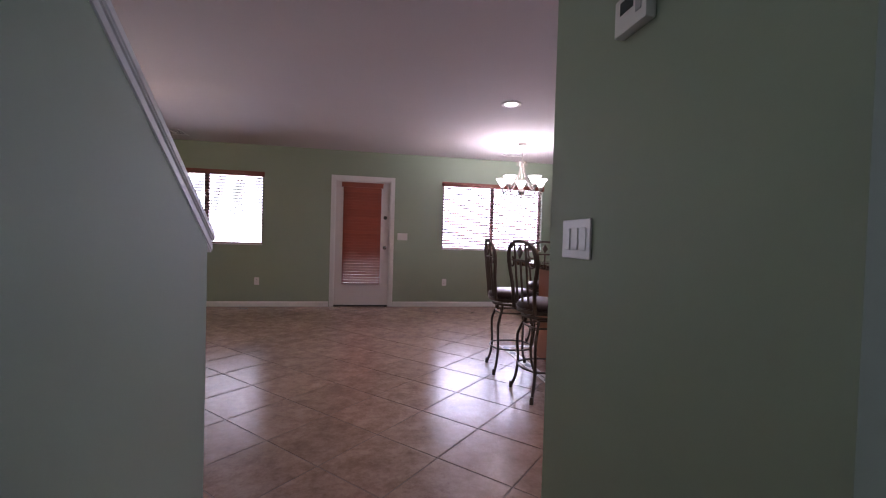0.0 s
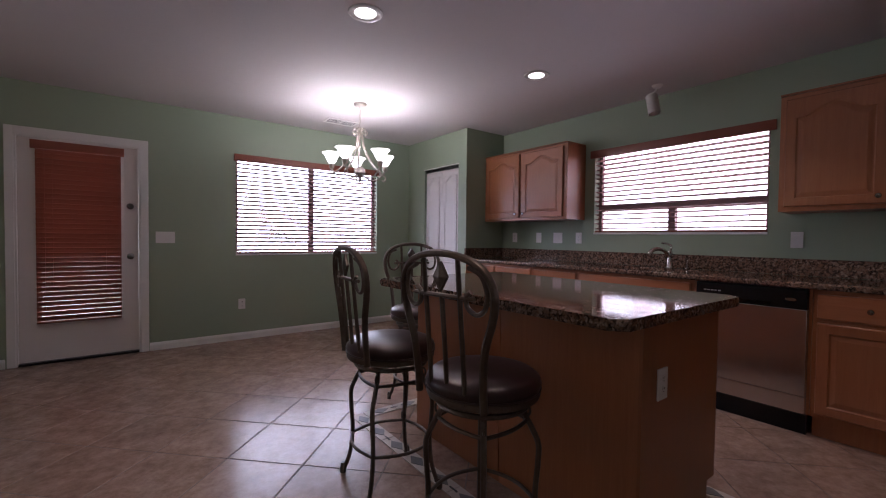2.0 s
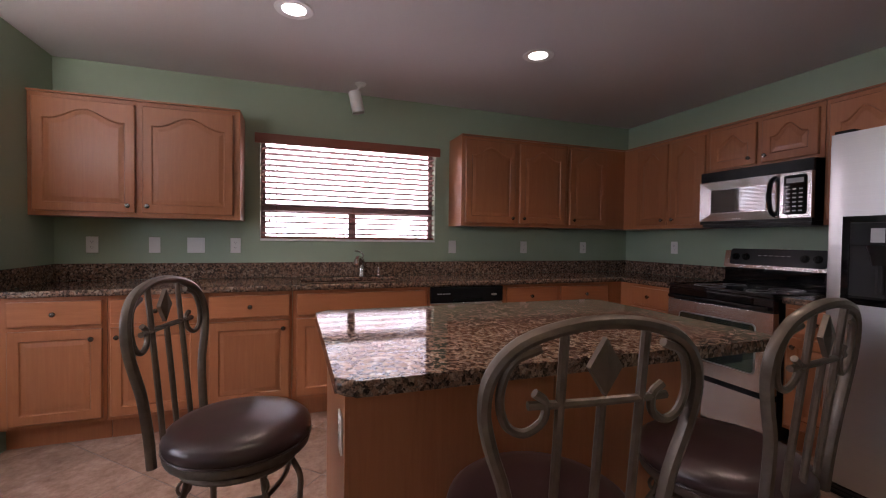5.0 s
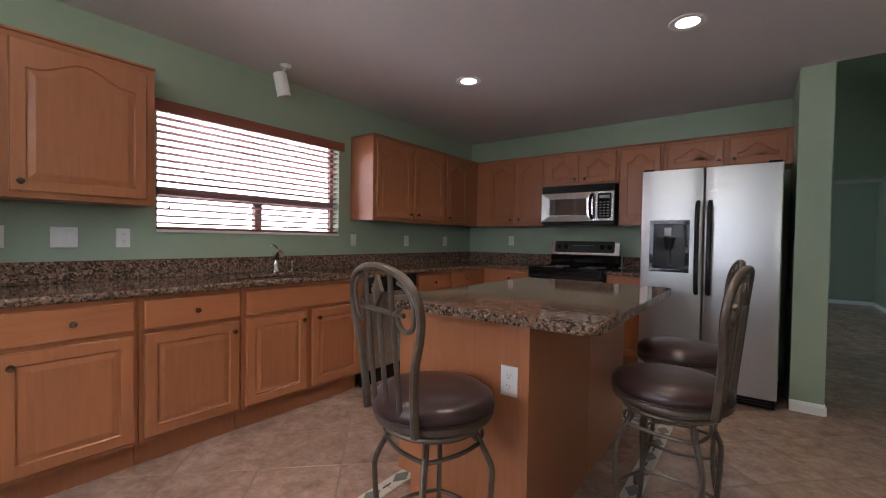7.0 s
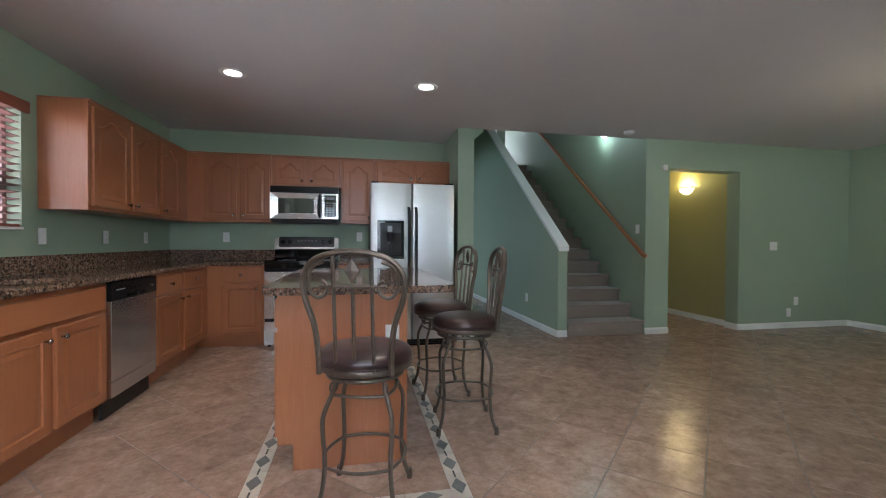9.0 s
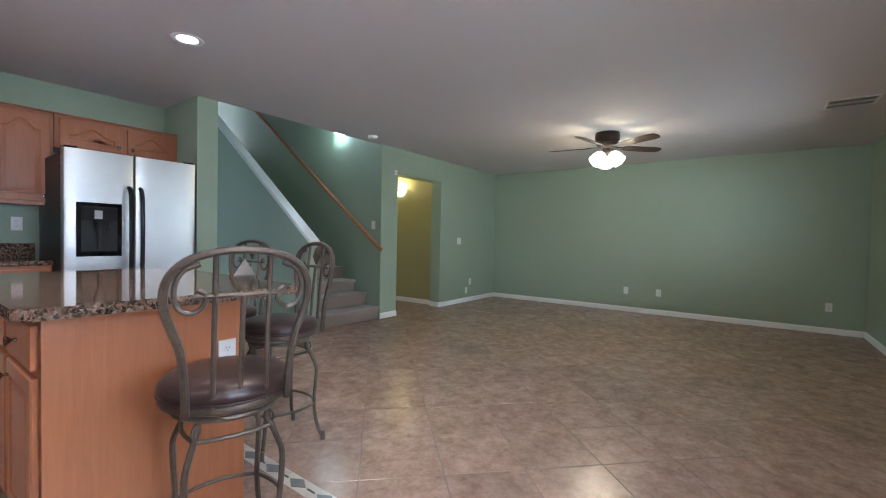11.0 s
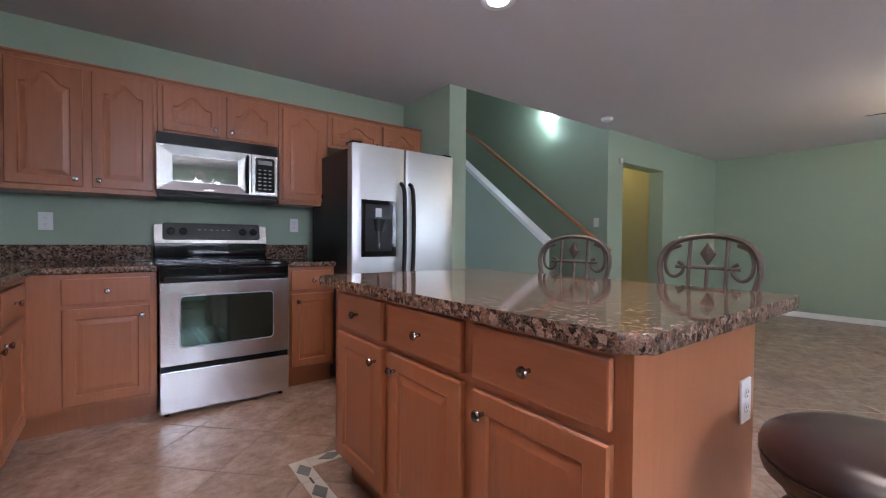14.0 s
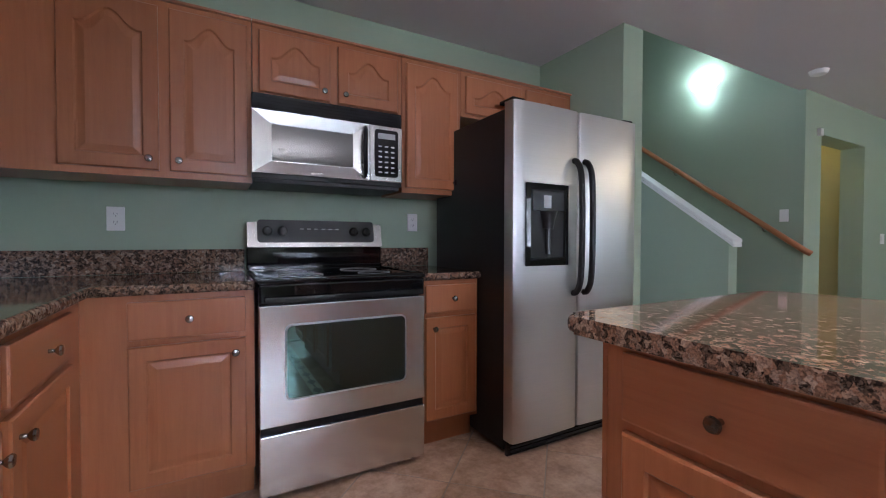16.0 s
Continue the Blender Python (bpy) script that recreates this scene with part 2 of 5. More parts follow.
def daylight_material(name, strength, tints):
    """A bright out-of-focus garden far outside a window."""
    m = bpy.data.materials.new(name)
    m.use_nodes = True
    m.node_tree.nodes.clear()
    out = m.node_tree.nodes.new("ShaderNodeOutputMaterial")
    em = m.node_tree.nodes.new("ShaderNodeEmission")
    em.inputs[1].default_value = strength
    link(m, ramp(m, noise_tex(m, coords(m), 1.6, 6, 0.65), tints), em.inputs[0])
    link(m, em.outputs[0], out.inputs[0])
    return m


# ---- building blocks ----
def to_object(name, bm, mat, parent=None, label="", smooth=False):
    me = bpy.data.meshes.new(name)
    if smooth:
        for f in bm.faces:
            f.smooth = True
    bm.to_mesh(me)
    bm.free()
    me.materials.append(mat)
    if smooth:
        me.set_sharp_from_angle(angle=radians(40))
    ob = new(name, me)
    ob.parent = parent
    if label:
        ob["label"] = label
    return ob


def part(name, bm, mat, parent, label="", smooth=False):
    return to_object(name, bm, mat, parent, label, smooth)


def thing(name, label, category, place=(0, 0, 0), group="", turn=0.0, kind=""):
    ob = new(name)
    ob.matrix_basis = pose(*place, 0, 0, turn)
    ob.empty_display_size = 0.1
    return tagged(ob, label, category, group, kind)


def box(bm, x0, x1, y0, y1, z0, z1, bevel=0.0):
    vs = [bm.verts.new((x, y, z)) for z in (z0, z1) for y in (y0, y1) for x in (x0, x1)]
    fs = [bm.faces.new([vs[i] for i in f]) for f in ((0, 2, 3, 1), (4, 5, 7, 6), (0, 1, 5, 4), (2, 6, 7, 3), (0, 4, 6, 2), (1, 3, 7, 5))]
    if bevel:
        edges = {e for f in fs for e in f.edges}
        bmesh.ops.bevel(bm, geom=list(edges), offset=bevel, segments=2, affect="EDGES", profile=0.6)
    return bm


def boxes(*specs, bevel=0.0):
    bm = bmesh.new()
    for s in specs:
        box(bm, *s, bevel=bevel)
    return bm


def lathe(bm, profile, centre=(0, 0, 0), steps=24, m=None):
    """Turns a profile of (radius, height) round z."""
    rings = []
    for r, z in profile:
        ring = []
        for i in range(steps):
            a = 2 * math.pi * i / steps
            p = Vector((r * math.cos(a), r * math.sin(a), z))
            p = (m @ p) if m else p
            ring.append(bm.verts.new(p + Vector(centre)))
        rings.append(ring)
    for a, b in zip(rings, rings[1:]):
        for i in range(steps):
            bm.faces.new((a[i], a[(i + 1) % steps], b[(i + 1) % steps], b[i]))
    if profile[0][0] > 1e-6:
        bm.faces.new(list(reversed(rings[0])))
    if profile[-1][0] > 1e-6:
        bm.faces.new(rings[-1])
    return bm


def tube(bm, points, radius, sides=8, closed=False, flat=1.0):
    """A round bar along points; flat squeezes it across its second axis."""
    pts = [Vector(p) for p in points]
    n = len(pts)
    rings = []
    up = None
    for i, p in enumerate(pts):
        a = pts[(i - 1) % n] if closed or i else p
        b = pts[(i + 1) % n] if closed or i < n - 1 else p
        d = (b - a).normalized()
        if up is None:
            up = d.cross(Vector((0, 0, 1)) if abs(d.z) < 0.9 else Vector((1, 0, 0))).normalized()
        u = (up - d * up.dot(d)).normalized()
        up = u
        v = d.cross(u)
        r = radius[i] if isinstance(radius, (list, tuple)) else radius
        rings.append([bm.verts.new(p + u * r * math.cos(2 * math.pi * k / sides) + v * r * flat * math.sin(2 * math.pi * k / sides)) for k in range(sides)])
    pairs = list(zip(rings, rings[1:])) + ([(rings[-1], rings[0])] if closed else [])
    for a, b in pairs:
        for k in range(sides):
            bm.faces.new((a[k], a[(k + 1) % sides], b[(k + 1) % sides], b[k]))
    if not closed:
        bm.faces.new(list(reversed(rings[0])))
        bm.faces.new(rings[-1])
    return bm


def spline(points, steps=6):
    """Catmull-Rom through the points."""
    p = [Vector(q) for q in points]
    p = [p[0] * 2 - p[1]] + p + [p[-1] * 2 - p[-2]]
    out = []
    for i in range(1, len(p) - 2):
        for k in range(steps):
            t = k / steps
            a, b, c, d = p[i - 1:i + 3]
            out.append(0.5 * (2 * b + (c - a) * t + (2 * a - 5 * b + 4 * c - d) * t * t + (3 * b - a - 3 * c + d) * t ** 3))
    out.append(p[-2])
    return out


def prism(bm, outline, z0, z1):
    a = [bm.verts.new((x, y, z0)) for x, y in outline]
    b = [bm.verts.new((x, y, z1)) for x, y in outline]
    n = len(a)
    bm.faces.new(list(reversed(a)))
    bm.faces.new(b)
    for i in range(n):
        bm.faces.new((a[i], a[(i + 1) % n], b[(i + 1) % n], b[i]))
    return bm


# ---- the setting ----
H = 2.455
F = -0.035        # finished floor level
XW, YS, YB, XE = -4.935, 0.227, 6.53, 4.11   # west, south, north and east inner faces
T = 0.14
PIER_X0, PIER_X1, PIER_Y = 0.588, 0.78, 1.0


def wall_with_holes(name, along, face, depth, start, end, z0, z1, holes, label, mat=GREEN):
    """A wall slab from face to face + depth with rectangular openings (a, b, low, high)."""
    z0 = F if z0 == 0 else z0
    holes = [(h[0], h[1], F if h[2] == 0 else h[2], h[3]) for h in holes]
    cuts = sorted({start, end, *[h[0] for h in holes], *[h[1] for h in holes]})
    bm = bmesh.new()
    for a, b in zip(cuts, cuts[1:]):
        mid = (a + b) / 2
        spans = [(z0, z1)]
        for h in holes:
            if h[0] <= mid <= h[1]:
                spans = [s for lo, hi in spans for s in ((lo, min(hi, h[2])), (max(lo, h[3]), hi)) if s[1] - s[0] > 1e-4]
        for lo, hi in spans:
            f0, f1 = sorted((face, face + depth))
            if along == "x":
                box(bm, a, b, f0, f1, lo, hi)
            else:
                box(bm, f0, f1, a, b, lo, hi)
    bmesh.ops.remove_doubles(bm, verts=bm.verts, dist=1e-5)
    ob = to_object(name, bm, mat)
    return tagged(ob, label, "wall", kind="structure")


WIN_R = (1.22, 2.98, 0.915, 2.03)
WIN_L = (-3.25, -1.595, 0.915, 2.03)
WIN_K = (2.455, 3.93, 1.195, 2.04)
DOOR = (-0.53, 0.365, 0.0, 2.0)

wall_with_holes("wall_north", "x", YB, T, XW - T, XE + T, 0, H, [WIN_R, WIN_L, DOOR], "sage green painted wall with two windows and a door")
wall_with_holes("wall_east", "y", XE, T, YS - T, YB, 0, H, [WIN_K], "sage green kitchen wall with a wide window")
wall_with_holes("wall_south", "x", YS, -T, PIER_X1, XE + T, 0, H, [], "sage green kitchen wall behind the stove")
wall_with_holes("wall_west", "y", XW, -T, -6.5, YB, 0, H, [], "sage green living room wall")
wall_with_holes("wall_fridge_side", "y", PIER_X0, PIER_X1 - PIER_X0, YS - T, PIER_Y, 0, H, [], "sage green wall beside the refrigerator")
HY = 1.05
SX0, SX1 = -1.66, -0.61      # stair width
wall_with_holes("wall_hall", "x", HY, -0.2, XW, -2.0, 0, H, [(-3.08, -2.0, 0, 2.085)], "sage green wall with an opening to the hall")
wall_with_holes("wall_stair_outer", "y", SX0, -0.34, -6.0, HY, 0, 5.2, [], "sage green stairwell wall")
wall_with_holes("wall_hall_inner", "y", -3.16, -0.1, -2.6, HY - 0.2, 0, H, [], "olive yellow hall wall", OLIVE)
wall_with_holes("wall_hall_end", "x", -2.6, -0.1, -3.26, -2.0, 0, H, [], "olive yellow hall end wall", OLIVE)
# pantry closet in the north-east corner, open where its bifold door hangs
PX, PY = 3.49, 5.25
wall_with_holes("wall_pantry_front", "y", PX, 0.11, PY, YB, 0, H, [(5.40, 6.12, 0, 2.045)], "sage green pantry wall")
wall_with_holes("wall_pantry_side", "x", PY, 0.11, PX + 0.11, XE, 0, H, [], "sage green pantry side wall")
# passage beyond the kitchen and its end
wall_with_holes("wall_passage_end", "x", -7.0, -T, -0.9, 3.2, 0, H, [], "pale green far passage wall")
wall_with_holes("wall_passage_east", "y", 3.06, T, -7.0, YS - T, 0, H, [(-4.4, -2.4, 0.8, 2.1)], "pale green passage wall")
wall_with_holes("wall_passage_west", "y", -0.9, -T, -7.0, -3.0, 0, H, [], "pale green passage wall")
wall_with_holes("wall_passage_header", "x", -3.0, -0.14, -0.61, PIER_X0, 2.1, 5.2, [], "pale green wall above the passage opening")

# sloping half wall beside the stairs
SW0, SW1, SWY = -0.61, -0.487, 1.005
SLOPE = 0.75


def cap_height(y):
    return 1.005 + SLOPE * (1.1 - y)


bm = bmesh.new()
prof = [(SWY, F), (SWY, cap_height(SWY)), (-1.95, cap_height(-1.95)), (-3.0, cap_height(-1.95)), (-3.0, F)]
a = [bm.verts.new((SW0, y, z)) for y, z in prof]
b = [bm.verts.new((SW1, y, z)) for y, z in prof]
bm.faces.new(a)
bm.faces.new(list(reversed(b)))
for i in range(len(a)):
    bm.faces.new((a[i], b[i], b[(i + 1) % len(a)], a[(i + 1) % len(a)]))
tagged(to_object("wall_stair_half", bm, GREEN), "sage green sloping half wall beside the stairs", "wall", kind="structure")
bm = bmesh.new()
y0, y1 = SWY + 0.035, -1.95
for k in range(2):
    w = (0.01, 0.004)[k]
    lo, hi = ((0.004, 0.032), (-0.03, 0.002))[k]
    vs = []
    for y in (y0, y1):
        for x in (SW0 - w, SW1 + w):
            for d in (lo, hi):
                vs.append(bm.verts.new((x, y, cap_height(y) + d)))
    for f in ((0, 1, 3, 2), (4, 6, 7, 5), (0, 4, 5, 1), (2, 3, 7, 6), (1, 5, 7, 3), (0, 2, 6, 4)):
        bm.faces.new([vs[i] for i in f])
bmesh.ops.recalc_face_normals(bm, faces=bm.faces)
bmesh.ops.bevel(bm, geom=list(bm.edges), offset=0.004, segments=2, affect="EDGES")
tagged(to_object("trim_stair_cap", bm, TRIM), "white painted sloping cap rail on the half wall", "trim", kind="structure")

# ceiling, upper storey round the stairwell
bm = bmesh.new()
box(bm, XW - T, XE + T, 1.0, YB + T, H, H + 0.28)
box(bm, PIER_X0, XE + T, -3.1405, 1.0, H, H + 0.28)
box(bm, XW - T, SX0 - 0.34, -7.1, 1.0, H, H + 0.28)
box(bm, SX0 - 0.34, 3.3, -7.2, -3.141, H, H + 0.28)
tagged(to_object("ceiling", bm, CEIL), "flat painted ceiling with a light orange-peel texture", "ceiling", kind="structure")
wall_with_holes("wall_upper_south", "x", -6.0, -T, SX0, 0.75, H + 0.28, 5.2, [(-1.45, -0.5, 3.0, 4.6)], "pale green upstairs wall with a bright window")
wall_with_holes("wall_upper_east", "y", PIER_X0, T, -6.0, 1.14, H + 0.28, 5.2, [], "pale green upstairs wall")
wall_with_holes("wall_upper_north", "x", 1.0, T, SX0, PIER_X0, H + 0.28, 5.2, [], "pale green upper stairwell wall")
tagged(to_object("ceiling_upper", boxes((SX0 - 0.4, 0.8, -6.2, 1.2, 5.2, 5.3)), CEIL), "upper stairwell ceiling", "ceiling", kind="structure")

# ---- stairs ----
stairs = thing("staircase", "carpeted grey-beige straight staircase between green walls", "staircase", kind="structure")
NSTEP, GOING = 16, 0.255
RISE = (2.8 - F) / NSTEP
STAIR_Y = 1.03
for k in range(NSTEP):
    ys = STAIR_Y - k * GOING
    back = ys - GOING - 0.02 if k < NSTEP - 1 else -5.95
    bm = boxes((SX0 + 0.002, SX1 - 0.002, back, ys, F + k * RISE + 0.002, F + (k + 1) * RISE), (SX0 + 0.002, SX1 - 0.002, ys, ys + 0.035, F + (k + 1) * RISE - 0.04, F + (k + 1) * RISE), bevel=0.012)
    part("step", bm, CARPET, stairs, smooth=True)
TOPZ = F + RISE * NSTEP
tagged(to_object("floor_upper", boxes((SX1, PIER_X0, -6.0, -3.14, TOPZ - 0.09, TOPZ)), CARPET), "carpeted upstairs landing", "floor", kind="structure")

rail = thing("handrail", "round oak handrail on metal brackets along the stairwell wall", "handrail", (0, 0, 0))
bm = bmesh.new()
pts = [(SX0 + 0.035, 1.12, 0.955), (SX0 + 0.06, 1.08, 0.985)] + [(SX0 + 0.06, y, 0.985 + 0.745 * (1.08 - y)) for y in (0.9, 0, -1, -2, -2.6)]
part("rail", tube(bm, pts, 0.027, 10), RAILWOOD, rail, smooth=True)
for y in (0.75, -0.15, -1.1, -2.1):
    z = 0.985 + 0.745 * (1.08 - y)
    part("bracket", tube(bmesh.new(), spline([(SX0, y, z - 0.07), (SX0 + 0.04, y, z - 0.065), (SX0 + 0.058, y, z - 0.02)]), 0.006), CHROME, rail, smooth=True)

# ---- baseboards ----
def baseboard(x0, y0, x1, y1, out):
    """A skirting board from point to point, standing out along out."""
    bm = bmesh.new()
    n = Vector((*out, 0))
    prof = [(0, 0), (0.014, 0), (0.014, 0.055), (0.006, 0.075), (0, 0.08)]
    ends = []
    for p in (Vector((x0, y0, F)), Vector((x1, y1, F))):
        ends.append([bm.verts.new(p + n * d + Vector((0, 0, h + 0.001))) for d, h in prof])
    for i in range(5):
        bm.faces.new((ends[0][i], ends[0][(i + 1) % 5], ends[1][(i + 1) % 5], ends[1][i]))
    bm.faces.new(ends[0])
    bm.faces.new(list(reversed(ends[1])))
    bmesh.ops.recalc_face_normals(bm, faces=bm.faces)
    tagged(to_object("baseboard", bm, TRIM), "white painted wooden baseboard", "baseboard", kind="structure")


for seg in ((XW, YB, -0.59, YB, (0, -1)), (0.43, YB, PX, YB, (0, -1)), (PX, 6.19, PX, YB, (-1, 0)), (PX, PY, PX, 5.34, (-1, 0)),
            (XW, HY, XW, YB, (1, 0)), (XW, HY, -3.08, HY, (0, 1)), (-3.08, HY - 0.2, -3.08, HY, (1, 0)), (SX0, HY, -2.0, HY, (0, 1)), (-2.0, HY - 0.2, -2.0, HY, (-1, 0)),
            (SW0, SWY, SW1, SWY, (0, 1)), (SW1, -2.9, SW1, SWY, (1, 0)), (PIER_X0, PIER_Y, PIER_X1, PIER_Y, (0, 1)), (PIER_X0, YS - T, PIER_X0, PIER_Y, (-1, 0)), (PIER_X0, YS - T, 3.06, YS - T, (0, -1)), (3.06, -7.0, 3.06, YS - T, (-1, 0)),
            (-3.16, -2.6, -3.16, HY - 0.2, (1, 0)), (-0.9, -7.0, 3.06, -7.0, (0, 1)), (-0.9, -7.0, -0.9, -3.0, (1, 0))):
    baseboard(*seg)


# ---- windows, blinds and daylight ----
def window(name, width, low, high, place, turn, parts, label):
    """Frame, panes and sill in a wall opening; local x along the wall, local y outwards."""
    win = thing(name, label, "window", place, turn=turn, kind="structure")
    y0, y1, f = 0.085, 0.125, 0.035
    bars = [(0, width, y0, y1, low, low + f), (0, width, y0, y1, high - f, high), (0, f, y0, y1, low + f, high - f), (width - f, width, y0, y1, low + f, high - f)]
    holes = []
    if parts == "two":
        bars.append((width / 2 - 0.03, width / 2 + 0.03, y0 - 0.01, y1, low + f, high - f))
        holes = [(f, width / 2 - 0.03, low + f, high - f), (width / 2 + 0.03, width - f, low + f, high - f)]
    else:
        zr = low + 0.27
        bars.append((f, width - f, y0 - 0.01, y1, zr - 0.035, zr + 0.035))
        bars.append((width / 2 - 0.03, width / 2 + 0.03, y0 - 0.01, y1, low + f, zr - 0.035))
        holes = [(f, width - f, zr + 0.035, high - f), (f, width / 2 - 0.03, low + f, zr - 0.035), (width / 2 + 0.03, width - f, low + f, zr - 0.035)]
    part("window_frame", boxes(*bars, bevel=0.003), FRAME, win)
    for a, b, c, d in holes:
        pane = part("pane", boxes((a, b, 0.103, 0.107, c, d)), PANE, win)
        pane.visible_shadow = False
    part("window_sill", boxes((0.0, width, -0.012, 0.085, low, low + 0.018), bevel=0.004), TRIM, win, "white sill")
    return win


def blind(name, width, low, high, place, turn, tilt, label, mat, slat_mat, pitch=0.046, valance_over=0.02, depth=0.05, proud=0.03):
    """A wooden Venetian blind; local x along it, local y into the wall."""
    b = thing(name, label, "blind", place, turn=turn)
    part("valance", boxes((-valance_over, width + valance_over, -proud, -0.004, high - 0.065, high + 0.012), bevel=0.006), mat, b, smooth=True)
    part("bottom_rail", boxes((0.006, width - 0.006, 0.008, 0.052, low + 0.02, low + 0.038), bevel=0.004), mat, b)
    n = int((high - low - 0.1) / pitch) + 1
    t = radians(tilt)
    me = None
    for k in range(n):
        z = low + 0.062 + k * pitch
        if me is None:
            bm = bmesh.new()
            for i, u in enumerate((-0.5, 0.0, 0.5)):
                bow = 0.003 * (1 - (2 * u) ** 2)
                for s in (-0.0022, 0.0022):
                    for x in (0.006, width - 0.006):
                        y = u * depth
                        zz = bow + s
                        bm.verts.new((x, y * math.cos(t) - zz * math.sin(t), y * math.sin(t) + zz * math.cos(t)))
            bm.verts.ensure_lookup_table()
            v = bm.verts
            for f in ((0, 1, 5, 4), (4, 5, 9, 8), (2, 6, 7, 3), (6, 10, 11, 7), (0, 2, 3, 1), (8, 9, 11, 10), (0, 4, 6, 2), (4, 8, 10, 6), (1, 3, 7, 5), (5, 7, 11, 9)):
                bm.faces.new([v[i] for i in f])
            ob = part("slat", bm, slat_mat, b)
            me = ob.data
        else:
            ob = new("slat", me)
            ob.parent = b
        ob.location = (0, 0.03, z)
    for x in [0.12 + i * (width - 0.24) / max(1, round(width / 0.7)) for i in range(round(width / 0.7) + 1)]:
        bm = bmesh.new()
        for y in (0.004, 0.056):
            tube(bm, [(x, y, low + 0.03), (x, y, high - 0.06)], 0.0012, 4)
        part("ladder_cord", bm, CHERRY, b)
    bm = bmesh.new()
    tube(bm, [(0.07, -0.02, high - 0.06), (0.07, -0.018, low + 0.18)], 0.0015, 4)
    lathe(bm, [(0.002, 0.03), (0.006, 0.02), (0.007, 0.0), (0.0, -0.001)], (0.07, -0.018, low + 0.15), 8)
    part("pull_cord", bm, CHERRY, b)
    return b


window("window_1", WIN_R[1] - WIN_R[0], WIN_R[2], WIN_R[3], (WIN_R[0], YB, 0), 0, "two", "two-pane window with a bronze frame")
window("window_2", WIN_L[1] - WIN_L[0], WIN_L[2], WIN_L[3], (WIN_L[0], YB, 0), 0, "two", "two-pane living room window with a bronze frame")
window("window_3", WIN_K[1] - WIN_K[0], WIN_K[2], WIN_K[3], (XE, WIN_K[1], 0), -90, "three", "wide kitchen window with a fixed upper pane and two sliders")
blind("window_blind", WIN_R[1] - WIN_R[0], WIN_R[2], WIN_R[3], (WIN_R[0], YB, 0), 0, 25, "cherry wood slat blind with open slats", CHERRY, SLATBLOOM)
blind("window_blind", WIN_L[1] - WIN_L[0], WIN_L[2], WIN_L[3], (WIN_L[0], YB, 0), 0, -7, "cherry wood slat blind with slats fully open", CHERRY, SLATSHADED)
blind("window_blind", WIN_K[1] - WIN_K[0], WIN_K[2], WIN_K[3], (XE, WIN_K[1], 0), -90, -9, "cherry wood slat blind over the sink window", CHERRYY, SLATBLOOMY, valance_over=0.04)

GARDEN = daylight_material("bright_garden", 5.0, [(0.36, (0.55, 0.62, 0.5)), (0.46, (0.95, 0.97, 0.93)), (0.6, (1.0, 0.99, 1.0))])
SIDEYARD = daylight_material("bright_side_yard", 5.0, [(0.3, (0.86, 0.68, 0.68)), (0.45, (1.0, 0.93, 0.93)), (0.6, (1.0, 0.98, 1.0))])
tagged(to_object("backdrop_garden", boxes((-7.5, 6.5, 9.2, 9.25, -0.1, 5.0)), GARDEN), "bright overexposed garden outside the north windows", "backdrop", kind="structure")
tagged(to_object("backdrop_side", boxes((6.6, 6.65, -1.0, 8.6, -0.1, 4.5)), SIDEYARD), "bright overexposed side yard outside the kitchen", "backdrop", kind="structure")
tagged(to_object("backdrop_upstairs", boxes((-3.0, 1.5, -7.6, -7.55, 2.75, 5.4)), SIDEYARD), "bright sky outside the upstairs window", "backdrop", kind="structure")
for nm, x, y, z, w, h, target, watts, leaf in (("skylight_north_east", 2.1, YB + 0.132, 1.47, 1.7, 1.05, (2.1, 0, 1.2), 54, (0.5, 0.5, 0.58)), ("skylight_north_west", -2.42, YB + 0.132, 1.47, 1.6, 1.05, (-2.42, 0, 1.2), 40, (0.02, 0.032, 0.02)),
                                       ("skylight_east", XE + 0.132, 3.19, 1.62, 1.42, 0.8, (0, 3.19, 1.3), 18, (0.6, 0.36, 0.37)),
                                       ("skylight_front", 3.06 + 0.13, -3.4, 1.45, 1.9, 1.2, (0, -3.4, 1.4), 27, (0.8, 0.85, 0.9))):
    lamp = new(nm, bpy.data.lights.new(nm, "AREA"))
    lamp.data.shape, lamp.data.size, lamp.data.size_y = "RECTANGLE", w, h
    lamp.data.energy, lamp.data.color = watts, (0.88, 0.93, 1.0)
    lamp.matrix_world = look((x, y, z), (target[0], target[1], z))
    lamp.data.use_nodes = True
    view = lamp.data.node_tree.nodes["Emission"]
    spots = lamp.data.node_tree.nodes.new("ShaderNodeTexNoise")
    spots.inputs["Scale"].default_value, spots.inputs["Detail"].default_value, spots.inputs["Roughness"].default_value = 5.0, 6.0, 0.7
    where = lamp.data.node_tree.nodes.new("ShaderNodeNewGeometry")
    shade = lamp.data.node_tree.nodes.new("ShaderNodeValToRGB")
    low, high = shade.color_ramp.elements
    low.position, low.color = 0.47, (*leaf, 1)
    high.position, high.color = 0.60, (0.95, 0.96, 1.0, 1)
    lamp.data.node_tree.links.new(where.outputs["Position"], spots.inputs["Vector"])
    lamp.data.node_tree.links.new(spots.outputs[0], shade.inputs[0])
    lamp.data.node_tree.links.new(shade.outputs[0], view.inputs[0])
skylamp = new("skylight_upstairs", bpy.data.lights.new("skylight_upstairs", "AREA"))
skylamp.data.shape, skylamp.data.size, skylamp.data.size_y, skylamp.data.energy = "RECTANGLE", 0.9, 1.5, 28
